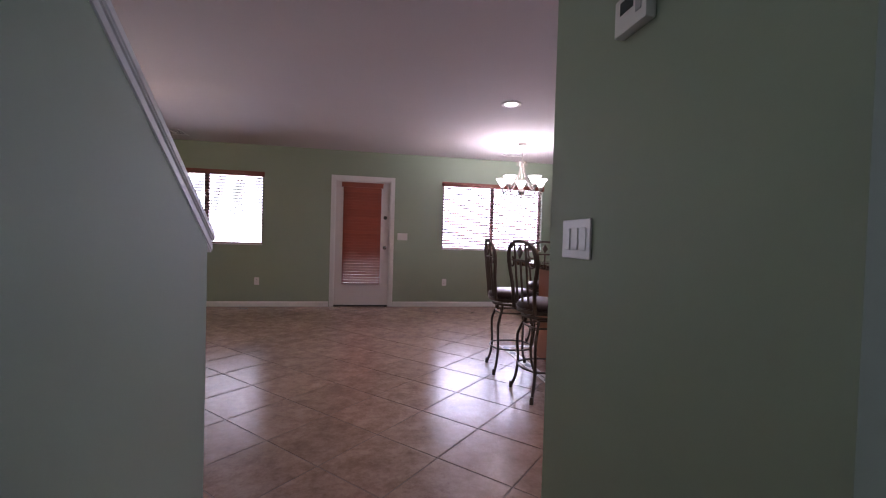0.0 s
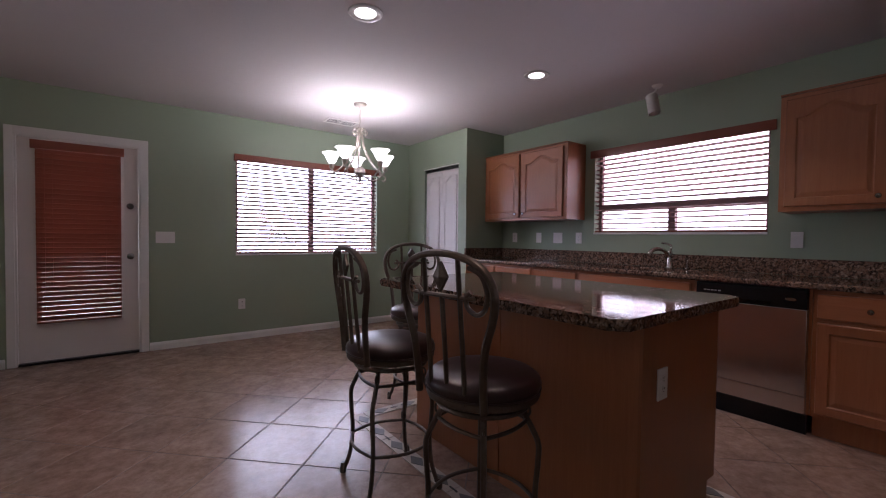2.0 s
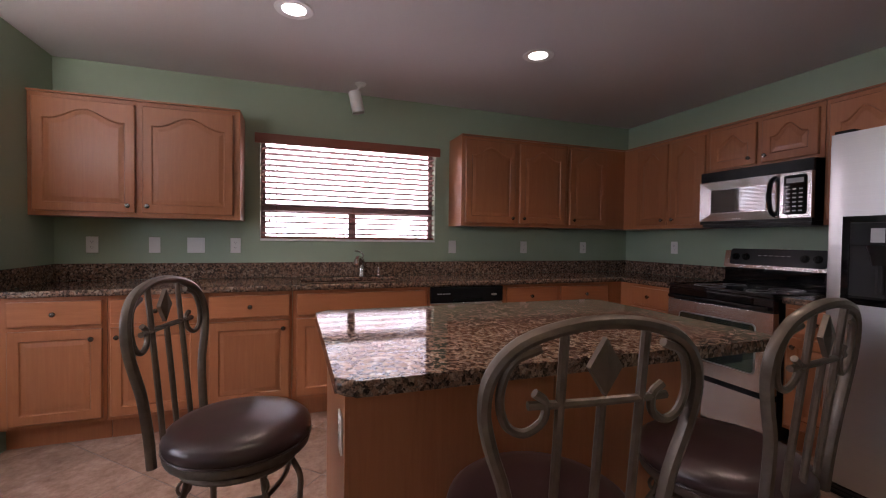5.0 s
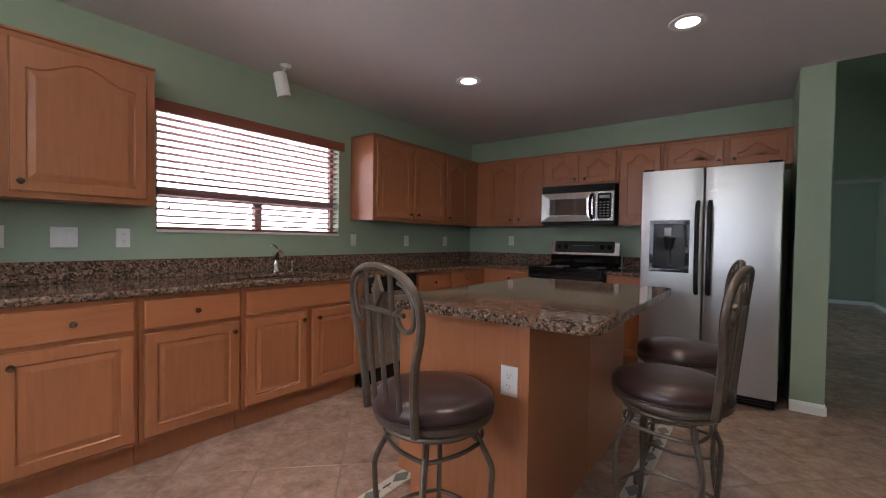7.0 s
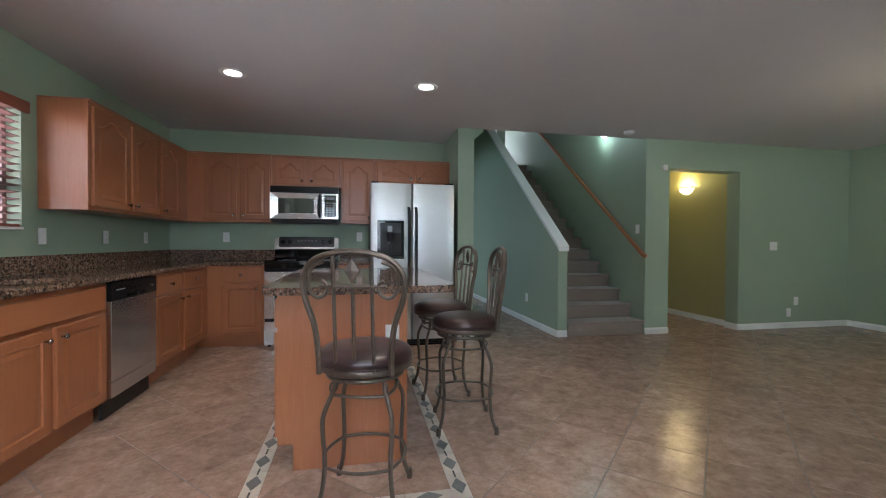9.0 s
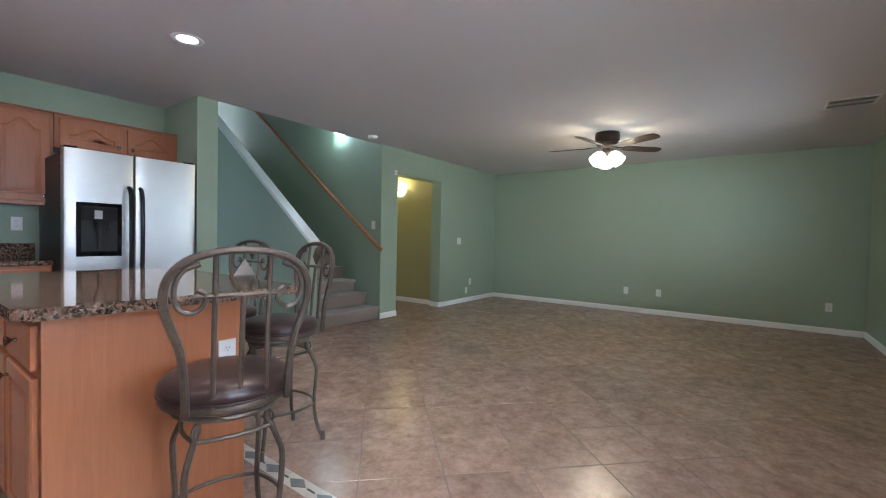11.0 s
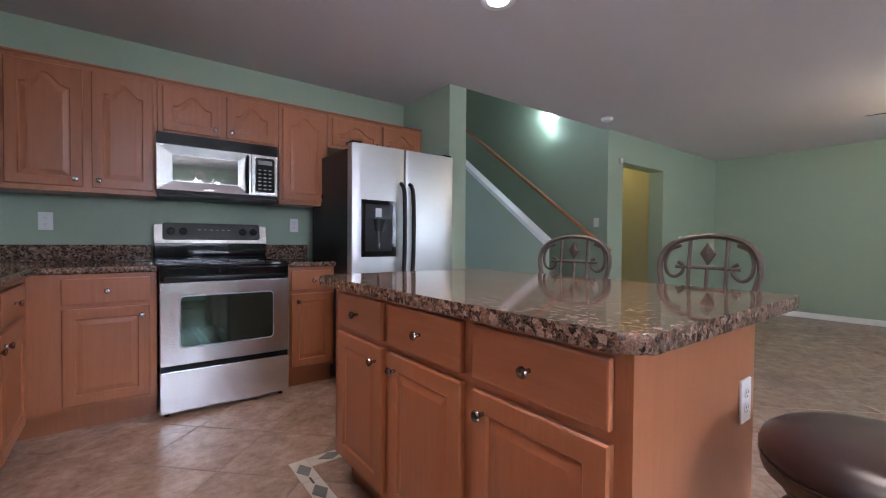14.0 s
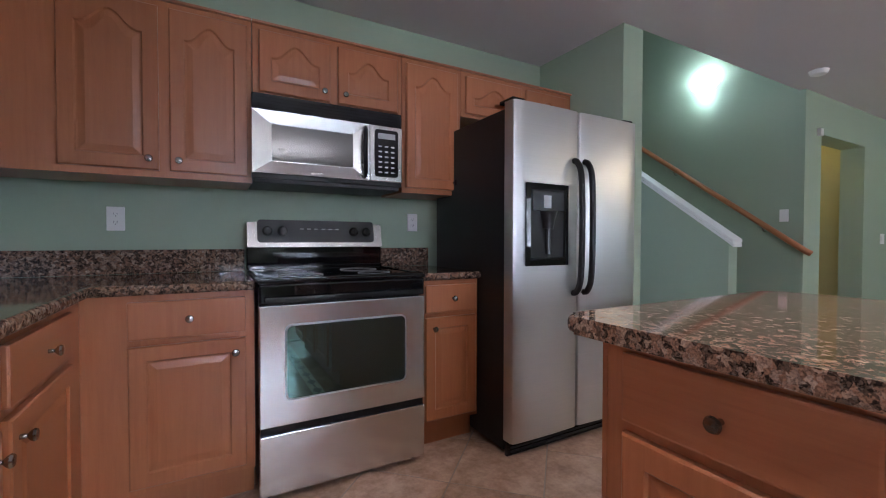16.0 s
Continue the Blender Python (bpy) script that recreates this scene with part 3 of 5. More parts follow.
skylamp.matrix_world = look((-0.975, -6.13, 3.8), (-0.975, 0, 3.8))


# ---- doors ----
back_door = thing("door_1", "white exterior door with a glass lite behind a cherry blind, closed", "door", (DOOR[0], YB, 0), kind="structure")
dw = DOOR[1] - DOOR[0]
part("casing", boxes((-0.05, 0.008, -0.016, -0.001, F + 0.001, 2.06), (dw - 0.008, dw + 0.06, -0.016, -0.001, F + 0.001, 2.06), (0.008, dw - 0.008, -0.016, -0.001, 1.992, 2.06), bevel=0.004), TRIM, back_door)
part("jamb", boxes((0.001, 0.02, 0, 0.12, F + 0.001, 1.998), (dw - 0.02, dw - 0.001, 0, 0.12, F + 0.001, 1.998), (0.02, dw - 0.02, 0, 0.12, 1.98, 1.998)), TRIM, back_door)
gx0, gx1, gz0, gz1 = 0.165, dw - 0.165, 0.34, 1.9
leaf = part("leaf", boxes((0.022, gx0, 0.03, 0.074, F + 0.024, 1.978), (gx1, dw - 0.022, 0.03, 0.074, F + 0.024, 1.978), (gx0, gx1, 0.03, 0.074, F + 0.024, gz0), (gx0, gx1, 0.03, 0.074, gz1, 1.978)), DOORWHITE, back_door)
part("lite_frame", boxes((gx0 - 0.03, gx0, 0.018, 0.03, gz0 - 0.03, gz1 + 0.03), (gx1, gx1 + 0.03, 0.018, 0.03, gz0 - 0.03, gz1 + 0.03), (gx0, gx1, 0.018, 0.03, gz0 - 0.03, gz0), (gx0, gx1, 0.018, 0.03, gz1, gz1 + 0.03), bevel=0.003), DOORWHITE, back_door)
gl = part("pane", boxes((gx0, gx1, 0.05, 0.056, gz0, gz1)), PANE, back_door)
gl.visible_shadow = False
part("threshold", boxes((0.02, dw - 0.02, -0.01, 0.12, F + 0.001, F + 0.022), bevel=0.004), BLACKMAT, back_door, "dark metal threshold")
for z, big in ((0.92, True), (1.41, False)):
    bm = lathe(bmesh.new(), [(0.03, 0.0), (0.03, 0.006), (0.012, 0.01), (0.012, 0.03), (0.026, 0.04), (0.028, 0.055), (0.015, 0.066), (0.0, 0.067)] if big else [(0.03, 0), (0.03, 0.012), (0.022, 0.02), (0.0, 0.02)], steps=18, m=Matrix.Rotation(radians(90), 4, "X"))
    bmesh.ops.translate(bm, verts=bm.verts, vec=(dw - 0.085, 0.03, z))
    part("door_knob" if big else "deadbolt", bm, DARKKNOB, back_door, smooth=True)
blind("door_blind", 0.61, 0.31, 1.94, (DOOR[0] + 0.135, YB - 0.03, 0), 0, -58, "cherry red slat blind half closed on the back door", CHERRY, CHERRY, valance_over=0.02, pitch=0.044)

bifold = thing("door_2", "white bifold pantry door with moulded panels, closed", "door", (PX, 6.12, 0), turn=-90, kind="structure")
part("track", boxes((0.001, 0.719, 0.02, 0.06, 2.012, 2.044)), BLACKMAT, bifold, "dark head track")
part("casing", boxes((-0.012, 0.73, -0.004, 0.012, 2.046, 2.056)), TRIM, bifold)


def front_panel(w, h, arch=0.0, thick=0.02, margin=0.055, recess=0.007, field=0.028, steps=14):
    """A framed panel door: local x across, z up, front towards -y."""
    bm = bmesh.new()

    def outline(mg, y):
        pts = [(mg, mg), (w - mg, mg)]
        side = h - mg - arch
        for i in range(steps + 1):
            u = 1 - 2 * i / steps
            pts.append((w / 2 + u * (w / 2 - mg), side + arch * (0.5 * (1 + math.cos(math.pi * min(1.0, abs(u) * 1.12)))) ** 1.1))
        return [bm.verts.new((x, y, z)) for x, z in pts]

    def rim(y, inset=0.0):
        pts = [(inset, inset), (w - inset, inset)]
        for i in range(steps + 1):
            u = 1 - 2 * i / steps
            pts.append((w / 2 + u * (w / 2 - inset), h - inset))
        return [bm.verts.new((x, y, z)) for x, z in pts]

    loops = [rim(0.0), rim(-thick + 0.005), rim(-thick, 0.005), outline(margin, -thick), outline(margin + 0.006, -thick + recess), outline(margin + 0.012, -thick + recess), outline(margin + field + 0.008, -thick + 0.002)]
    for a, b in zip(loops, loops[1:]):
        n = len(a)
        for i in range(n):
            bm.faces.new((a[i], a[(i + 1) % n], b[(i + 1) % n], b[i]))
    bm.faces.new(loops[-1])
    bm.faces.new(list(reversed(loops[0])))
    bmesh.ops.recalc_face_normals(bm, faces=bm.faces)
    return bm


for k in range(2):
    lf = part("leaf", boxes((0.004 + k * 0.357, 0.358 + k * 0.357, 0.028, 0.058, F + 0.012, 2.01), bevel=0.002), DOORWHITE, bifold)
    for z0, hh, arch in ((0.12, 0.72, 0.0), (0.95, 0.98, 0.06)):
        bm = front_panel(0.25, hh, arch, 0.012, 0.012, 0.006, 0.03)
        bmesh.ops.translate(bm, verts=bm.verts, vec=(0.056 + k * 0.357, 0.0285, z0))
        part("moulded_panel", bm, DOORWHITE, lf)
bm = lathe(bmesh.new(), [(0.008, 0), (0.008, 0.012), (0.015, 0.02), (0.013, 0.028), (0.0, 0.03)], steps=14, m=Matrix.Rotation(radians(90), 4, "X"))
bmesh.ops.translate(bm, verts=bm.verts, vec=(0.33, 0.028, 0.95))
part("knob", bm, DARKKNOB, bifold, smooth=True)


# ---- kitchen cabinets ----
KNOB = None


def knob(parent, x, y, z):
    global KNOB
    if KNOB is None:
        bm = lathe(bmesh.new(), [(0.006, 0.0), (0.006, 0.008), (0.0045, 0.013), (0.012, 0.02), (0.0155, 0.026), (0.013, 0.031), (0.0, 0.033)], steps=14, m=Matrix.Rotation(radians(90), 4, "X"))
        ob = part("knob", bm, DARKKNOB, parent, "round dark pewter knob", True)
        KNOB = ob.data
    else:
        ob = new("knob", KNOB)
        ob.parent = parent
        ob["label"] = "round dark pewter knob"
    ob.location = (x, y, z)


def cabinet(name, label, place, turn, w, d, z0, z1, fronts, group, toe=True, cap=False, side_reveal=0.0):
    """fronts: (kind, x0, x1, z0, z1, knob x or None). Local front is the plane y = 0, facing -y."""
    c = thing(name, label, "cabinet", place, group, turn)
    if toe:
        part("body", boxes((0.001, w - 0.001, 0.0, d - 0.001, 0.1, z1)), MAPLE, c)
        part("toe_kick", boxes((0.001, w - 0.001, 0.07, d - 0.002, F + 0.001, 0.1)), MAPLE, c)
    else:
        part("body", boxes((0.001, w - 0.001, 0.0, d - 0.001, z0, z1), bevel=0.0015), MAPLE, c)
        if cap:
            part("top_moulding", boxes((0.0, w, -0.014, d - 0.001, z1 + 0.001, z1 + 0.014), bevel=0.004), MAPLEH, c)
    for kind, a, b, lo, hi, kx in fronts:
        if kind == "drawer":
            bm = boxes((0, b - a, -0.02, 0, 0, hi - lo), bevel=0.006)
            f = part("drawer_front", bm, MAPLEH if abs(turn) == 90 else MAPLE, c)
        else:
            f = part("door", front_panel(b - a, hi - lo, 0.072 if kind == "arch" else 0.0), MAPLE, c)
        f.location = (a, -0.001, lo)
        if kx is not None:
            kz = (hi - lo) / 2 if kind == "drawer" else (0.045 if kind == "arch" else hi - lo - 0.055)
            knob(f, kx - a, -0.02, kz)
    return c


UZ0, UZ1 = 1.345, 2.12
G1 = "maple base cabinets"
BX = 3.5          # face of the east run
E0 = PY - 0.002   # its north end
DL, DH, RL, RH = 0.125, 0.665, 0.69, 0.835


def east(y0, y1, fronts, label, name="base_cabinet"):
    return cabinet(name, label, (BX, y0, 0), -90, y0 - y1, XE - BX - 0.002, 0, 0.859, [(k, y0 - a, y0 - b, lo, hi, None if kn is None else y0 - kn) for k, a, b, lo, hi, kn in fronts], G1)


east(E0, 4.735, [("drawer", 5.2, 4.755, RL, RH, 4.98), ("door", 5.2, 4.755, DL, DH, 4.80)], "maple base cabinet with one drawer and one panelled door")
east(4.733, 4.215, [("drawer", 4.715, 4.235, RL, RH, 4.475), ("door", 4.715, 4.235, DL, DH, 4.675)], "maple base cabinet with one drawer and one panelled door")
east(4.213, 3.685, [("drawer", 4.19, 3.70, RL, RH, 3.945), ("door", 4.19, 3.70, DL, DH, 3.74)], "maple base cabinet with one drawer and one panelled door")
east(3.683, 2.708, [("drawer", 3.655, 2.735, RL, RH, None), ("door", 3.655, 3.225, DL, DH, 3.265), ("door", 3.18, 2.735, DL, DH, 3.14)], "maple sink cabinet with two doors under a false drawer front")
east(2.058, 0.99, [("drawer", 2.035, 1.555, RL, RH, 1.81), ("drawer", 1.51, 1.015, RL, RH, 1.26), ("door", 2.035, 1.555, DL, DH, 1.6), ("door", 1.51, 1.015, DL, DH, 1.465)], "maple base cabinet with two drawers and two doors beside the dishwasher")
SY = 0.85         # face of the south run


def south(x0, x1, fronts, label):
    return cabinet("base_cabinet", label, (x0, SY, 0), 180, x0 - x1, SY - YS - 0.002, 0, 0.859, [(k, x0 - a, x0 - b, lo, hi, None if kn is None else x0 - kn) for k, a, b, lo, hi, kn in fronts], G1)


south(XE - 0.002, 2.925, [("drawer", 3.36, 2.96, RL, RH, 3.16), ("door", 3.36, 2.96, DL, DH, 3.0)], "maple corner base cabinet with one drawer and one door")
south(2.14, 1.79, [("drawer", 2.12, 1.81, RL, RH, 1.96), ("door", 2.12, 1.81, DL, DH, 2.075)], "narrow maple base cabinet between the stove and refrigerator")
part_filler = tagged(to_object("corner_filler", boxes((BX, BX + 0.02, SY + 0.001, 0.988, 0.1, 0.859)), MAPLE), "maple filler strip in the inner cabinet corner", "filler")

G2 = "maple wall cabinets"
UX, UY = 3.80, 0.555


def east_up(y0, y1, z0, doors, label):
    return cabinet("wall_cabinet", label, (UX, y0, 0), -90, y0 - y1, XE - UX - 0.002, z0, UZ1, [("arch", y0 - a, y0 - b, lo, hi, y0 - kn) for a, b, lo, hi, kn in doors], G2, False, True)


def south_up(x0, x1, z0, doors, label):
    return cabinet("wall_cabinet", label, (x0, UY, 0), 180, x0 - x1, UY - YS - 0.002, z0, UZ1, [("arch", x0 - a, x0 - b, lo, hi, x0 - kn) for a, b, lo, hi, kn in doors], G2, False, True)


DZ0, DZ1 = UZ0 + 0.03, UZ1 - 0.03
east_up(E0, 4.04, UZ0, [(5.22, 4.675, DZ0, DZ1, 4.71), (4.635, 4.085, DZ0, DZ1, 4.60)], "maple wall cabinet with two arched panel doors")
east_up(2.32, 1.243, UZ0, [(2.285, 1.80, DZ0, DZ1, 1.835), (1.755, 1.27, DZ0, DZ1, 1.72)], "maple wall cabinet with two arched doors beside the window")
east_up(1.241, UY, UZ0, [(1.215, 0.80, DZ0, DZ1, 1.18)], "maple corner wall cabinet with one arched door")
south_up(XE - 0.002, 2.905, UZ0, [(3.62, 3.28, DZ0, DZ1, 3.315), (3.24, 2.925, DZ0, DZ1, 3.205)], "maple corner wall cabinet with two arched doors")
south_up(2.903, 2.122, 1.772, [(2.875, 2.53, 1.792, DZ1, 2.565), (2.49, 2.15, 1.792, DZ1, 2.455)], "short maple wall cabinet above the microwave")
south_up(2.12, 1.725, UZ0, [(2.095, 1.75, DZ0, DZ1, 1.785)], "tall narrow maple wall cabinet")
south_up(1.723, PIER_X1 + 0.002, 1.84, [(1.69, 1.25, 1.86, DZ1, 1.285), (1.21, 0.82, 1.86, DZ1, 1.175)], "short maple wall cabinet above the refrigerator")


# ---- worktops ----
CT0, CT1 = 0.861, 0.9
sx0, sx1, sy0, sy1 = 3.6, 3.985, 2.87, 3.62


def _rim_smooth(ob):
    for p in ob.data.polygons:
        p.use_smooth = max(abs(c) for c in p.normal) < 0.999
    return ob


def grid_slab(name, label, xs, ys, keep, z0=CT0, z1=CT1, bevel=0.013):
    """A flat slab from cells of a grid, its outer rim rounded."""
    bm = bmesh.new()
    vs = {}
    for i, x in enumerate(xs):
        for j, y in enumerate(ys):
            vs[i, j] = bm.verts.new((x, y, z0))
    fs = [bm.faces.new((vs[i, j], vs[i + 1, j], vs[i + 1, j + 1], vs[i, j + 1])) for i in range(len(xs) - 1) for j in range(len(ys) - 1) if keep(i, j)]
    for v in [v for v in bm.verts if not v.link_faces]:
        bm.verts.remove(v)
    ex = bmesh.ops.extrude_face_region(bm, geom=fs)
    bmesh.ops.translate(bm, verts=[g for g in ex["geom"] if isinstance(g, bmesh.types.BMVert)], vec=(0, 0, z1 - z0))
    bmesh.ops.recalc_face_normals(bm, faces=bm.faces)
    rim = [e for e in bm.edges if len(e.link_faces) == 2 and e.calc_face_angle(0) > 1.2]
    bmesh.ops.bevel(bm, geom=rim, offset=bevel, segments=3, affect="EDGES", profile=0.5)
    return tagged(_rim_smooth(to_object(name, bm, GRANITE)), label, "worktop")


CX, CY = 3.462, 0.888
grid_slab("worktop", "polished brown speckled granite worktop, L-shaped, with a sink cutout", [2.922, CX, sx0, sx1, XE - 0.001], [YS + 0.001, CY, sy0, sy1, PY - 0.001], lambda i, j: (j == 0 or i > 0) and not (i == 2 and j == 2))
grid_slab("worktop", "small polished brown granite worktop beside the stove", [1.787, 2.146], [YS + 0.001, CY], lambda i, j: True)
for nm, sp in (("east", (XE - 0.021, XE - 0.001, YS + 0.022, PY - 0.001, CT1 + 0.001, 1.02)), ("south", (2.922, XE - 0.001, YS + 0.001, YS + 0.021, CT1 + 0.001, 1.02)), ("end", (CX + 0.01, XE - 0.022, PY - 0.021, PY - 0.001, CT1 + 0.001, 1.02)), ("small", (1.787, 2.146, YS + 0.001, YS + 0.021, CT1 + 0.001, 1.02))):
    tagged(to_object("backsplash", boxes(sp, bevel=0.003), GRANITE), "polished brown granite backsplash strip", "backsplash")

# ---- island ----
IX0, IX1, IY0, IY1 = 1.675, 2.315, 2.155, 3.525
isl = thing("kitchen_island", "maple island with panelled doors and drawers on one side", "island")
part("body", boxes((IX0, IX1, IY0, IY1, 0.1, 0.859), (IX0 + 0.02, IX1 - 0.07, IY0 + 0.02, IY1 - 0.02, F + 0.001, 0.1)), MAPLE, isl)
for y0, y1 in ((IY1 + 0.001, IY1 + 0.013), (IY0 - 0.013, IY0 - 0.001)):
    part("end_panel", boxes((IX0 - 0.012, IX1 - 0.075, y0, y1, F + 0.001, 0.1), (IX0 - 0.012, IX1 + 0.001, y0, y1, 0.1, 0.859)), MAPLE, isl)
for y0, y1 in ((IY0 - 0.001, 2.83), (2.836, IY1 + 0.001)):
    part("back_panel", boxes((IX0 - 0.012, IX0 - 0.001, y0, y1, F + 0.001, 0.859), bevel=0.0015), MAPLE, isl)
for y0, y1 in ((2.205, 2.60), (2.65, 3.05), (3.10, 3.5)):
    d = part("drawer_front", boxes((0, y1 - y0, -0.02, 0, 0, 0.145), bevel=0.006), MAPLEH, isl)
    d.matrix_basis = pose(IX1 + 0.001, y0, RL, 0, 0, 90)
    knob(d, (y1 - y0) / 2, -0.02, 0.0725)
    f = part("door", front_panel(y1 - y0, DH - DL), MAPLE, isl)
    f.matrix_basis = pose(IX1 + 0.001, y0, DL, 0, 0, 90)
    knob(f, (y1 - y0) - 0.045 if y0 < 2.4 else 0.045, -0.02, DH - DL - 0.055)


def rounded_slab(name, label, x0, x1, y0, y1, corner, z0=CT0, z1=CT1, bevel=0.014):
    """A worktop with corners rounded in plan and an eased rim."""
    outline = []
    for cx, cy, a0 in ((x1 - corner, y1 - corner, 0), (x0 + corner, y1 - corner, 90), (x0 + corner, y0 + corner, 180), (x1 - corner, y0 + corner, 270)):
        outline += [(cx + corner * math.cos(radians(a0 + 15 * k)), cy + corner * math.sin(radians(a0 + 15 * k))) for k in range(7)]
    bm = prism(bmesh.new(), outline, z0, z1)
    rim = [e for e in bm.edges if abs(e.verts[0].co.z - e.verts[1].co.z) < 1e-6]
    bmesh.ops.bevel(bm, geom=rim, offset=bevel, segments=4, affect="EDGES", profile=0.5)
    return tagged(_rim_smooth(to_object(name, bm, GRANITE)), label, "worktop")


rounded_slab("island_top", "polished brown speckled granite island top with rounded edge", 1.405, 2.385, 2.075, 3.587, 0.045)


def outlet(place, turn, kind="outlet", gang=1, label=""):
    """A wall plate facing local -y."""
    w, h = 0.072 + 0.046 * (gang - 1), 0.116
    names = {"outlet": "power_outlet", "switch": "light_switch", "blank": "wall_plate"}
    o = thing(names[kind], label or {"outlet": "white duplex power outlet on the wall", "switch": "white light switch plate on the wall", "blank": "white blank cover plate on the wall"}[kind], {"outlet": "outlet", "switch": "switch", "blank": "plate"}[kind], place, turn=turn)
    part("plate", boxes((-w / 2, w / 2, -0.007, -0.0005, -h / 2, h / 2), bevel=0.0025), PLASTIC, o)
    for g in range(gang):
        cx = (g - (gang - 1) / 2) * 0.046
        if kind == "outlet":
            for z in (-0.02, 0.02):
                bm = prism(bmesh.new(), [(0.016 * math.cos(a), 0.013 * math.sin(a)) for a in [2 * math.pi * k / 12 for k in range(12)]], 0, 0.002)
                bmesh.ops.rotate(bm, verts=bm.verts, matrix=Matrix.Rotation(radians(90), 3, "X"))
                bmesh.ops.translate(bm, verts=bm.verts, vec=(cx, -0.0071, z))
                s = part("socket", bm, PLASTIC, o)
                part("slots", boxes((cx - 0.008, cx - 0.006, -0.0098, -0.0092, z, z + 0.008), (cx + 0.005, cx + 0.007, -0.0098, -0.0092, z, z + 0.008), (cx - 0.002, cx + 0.002, -0.0098, -0.0092, z - 0.009, z - 0.005)), SLOT, s)
        elif kind == "switch":
            part("rocker", boxes((cx - 0.016, cx + 0.016, -0.0105, -0.0072, -0.033, 0.033), bevel=0.002), PLASTIC, o)
    return o


outlet((1.742, IY1 + 0.0135, 0.635), 180, "outlet", 1, "white power outlet on the island end panel")
outlet((1.80, IY0 - 0.0135, 0.615), 0, "outlet", 1, "white power outlet on the island end panel")
for y, k, g in ((5.03, "outlet", 1), (4.65, "blank", 1), (4.38, "switch", 2), (4.107, "outlet", 1), (2.279, "switch", 1), (1.518, "outlet", 1), (0.804, "outlet", 1)):
    outlet((XE, y, 1.155), -90, k, g)
for x, z in ((3.487, 1.172), (1.9, 1.188)):
    outlet((x, YS, z), 180)
outlet((0.565, YB, 1.11), 0, "switch", 3)
outlet((1.281, YB, 0.37), 0)
outlet((-1.665, YB, 0.36), 0)
for y in (3.62, 4.118, 6.168):
    outlet((XW, y, 0.32), 90)
outlet((-3.64, HY, 1.095), 180, "switch", 2)
outlet((-4.035, HY, 0.335), 180)
outlet((-3.912, HY, 0.18), 180, "blank")
outlet((SX0, 0.9, 1.31), 90, "switch")
outlet((PIER_X0, 0.815, 1.095), -90, "switch", 3, "white triple light switch plate by the kitchen entrance")
outlet((SW1, 0.05, 0.33), 90)

thermostat = thing("thermostat", "small white wall thermostat with a grey display", "thermostat", (PIER_X0, 0.56, 1.63), turn=-90)
part("case", boxes((-0.06, 0.06, -0.028, -0.0005, -0.045, 0.045), bevel=0.006), PLASTIC, thermostat, smooth=True)
part("display", boxes((-0.035, 0.015, -0.0295, -0.0285, 0.0, 0.03)), DISPLAY, thermostat)
part("lever", boxes((0.025, 0.045, -0.031, -0.0285, -0.02, 0.02), bevel=0.001), PANELGREY, thermostat)
sensor = thing("alarm_sensor", "small white plastic alarm sensor on the wall", "sensor", (-1.92, HY, 2.09), turn=180)
part("case", boxes((-0.03, 0.03, -0.035, -0.0005, -0.035, 0.035), bevel=0.008), PLASTIC, sensor, smooth=True)
smoke = tagged(to_object("smoke_detector", lathe(bmesh.new(), [(0.0, -0.036), (0.04, -0.036), (0.055, -0.03), (0.062, -0.012), (0.066, -0.0005)], (-1.25, 1.28, H), 28), PLASTIC, smooth=True), "round white smoke detector on the ceiling", "smoke detector")

# ---- sink and faucet ----
sink = thing("kitchen_sink", "double bowl stainless steel undermount sink", "sink")
for y0, y1 in ((sy0 + 0.004, 3.235), (3.255, sy1 - 0.004)):
    bm = boxes((sx0 + 0.003, sx1 - 0.003, y0, y1, 0.70, 0.8605))
    top = [f for f in bm.faces if f.normal.z > 0.5]
    bmesh.ops.delete(bm, geom=top, context="FACES")
    bmesh.ops.bevel(bm, geom=[e for e in bm.edges if len(e.link_faces) == 2], offset=0.03, segments=3, affect="EDGES")
    bmesh.ops.solidify(bm, geom=bm.faces[:], thickness=0.0015)
    part("bowl", bm, STEELH, sink, smooth=True)
    part("drain", lathe(bmesh.new(), [(0.045, 0), (0.045, 0.004), (0.03, 0.006), (0.0, 0.005)], ((sx0 + sx1) / 2, (y0 + y1) / 2, 0.702), 20), CHROME, sink, smooth=True)
part("divider", boxes((sx0 + 0.003, sx1 - 0.003, 3.236, 3.254, 0.80, 0.8605), bevel=0.003), STEELH, sink)
faucet = thing("faucet", "brushed nickel single lever kitchen faucet with pull-out spout", "faucet", (4.035, 3.13, CT1 + 0.001))
part("base", lathe(bmesh.new(), [(0.032, 0), (0.032, 0.008), (0.024, 0.02), (0.021, 0.1), (0.024, 0.13), (0.02, 0.15), (0, 0.153)], steps=20), CHROME, faucet, smooth=True)
part("spout", tube(bmesh.new(), spline([(-0.005, 0.005, 0.10), (-0.06, 0.02, 0.15), (-0.13, 0.05, 0.165), (-0.185, 0.07, 0.145), (-0.205, 0.08, 0.115)]), [0.016] * 12 + [0.017] * 9 + [0.019] * 4, 12), CHROME, faucet, smooth=True)
part("lever", tube(bmesh.new(), spline([(0, 0, 0.15), (0.005, -0.012, 0.185), (-0.005, 0.02, 0.21), (-0.03, 0.06, 0.215)]), 0.008, 8), CHROME, faucet, smooth=True)
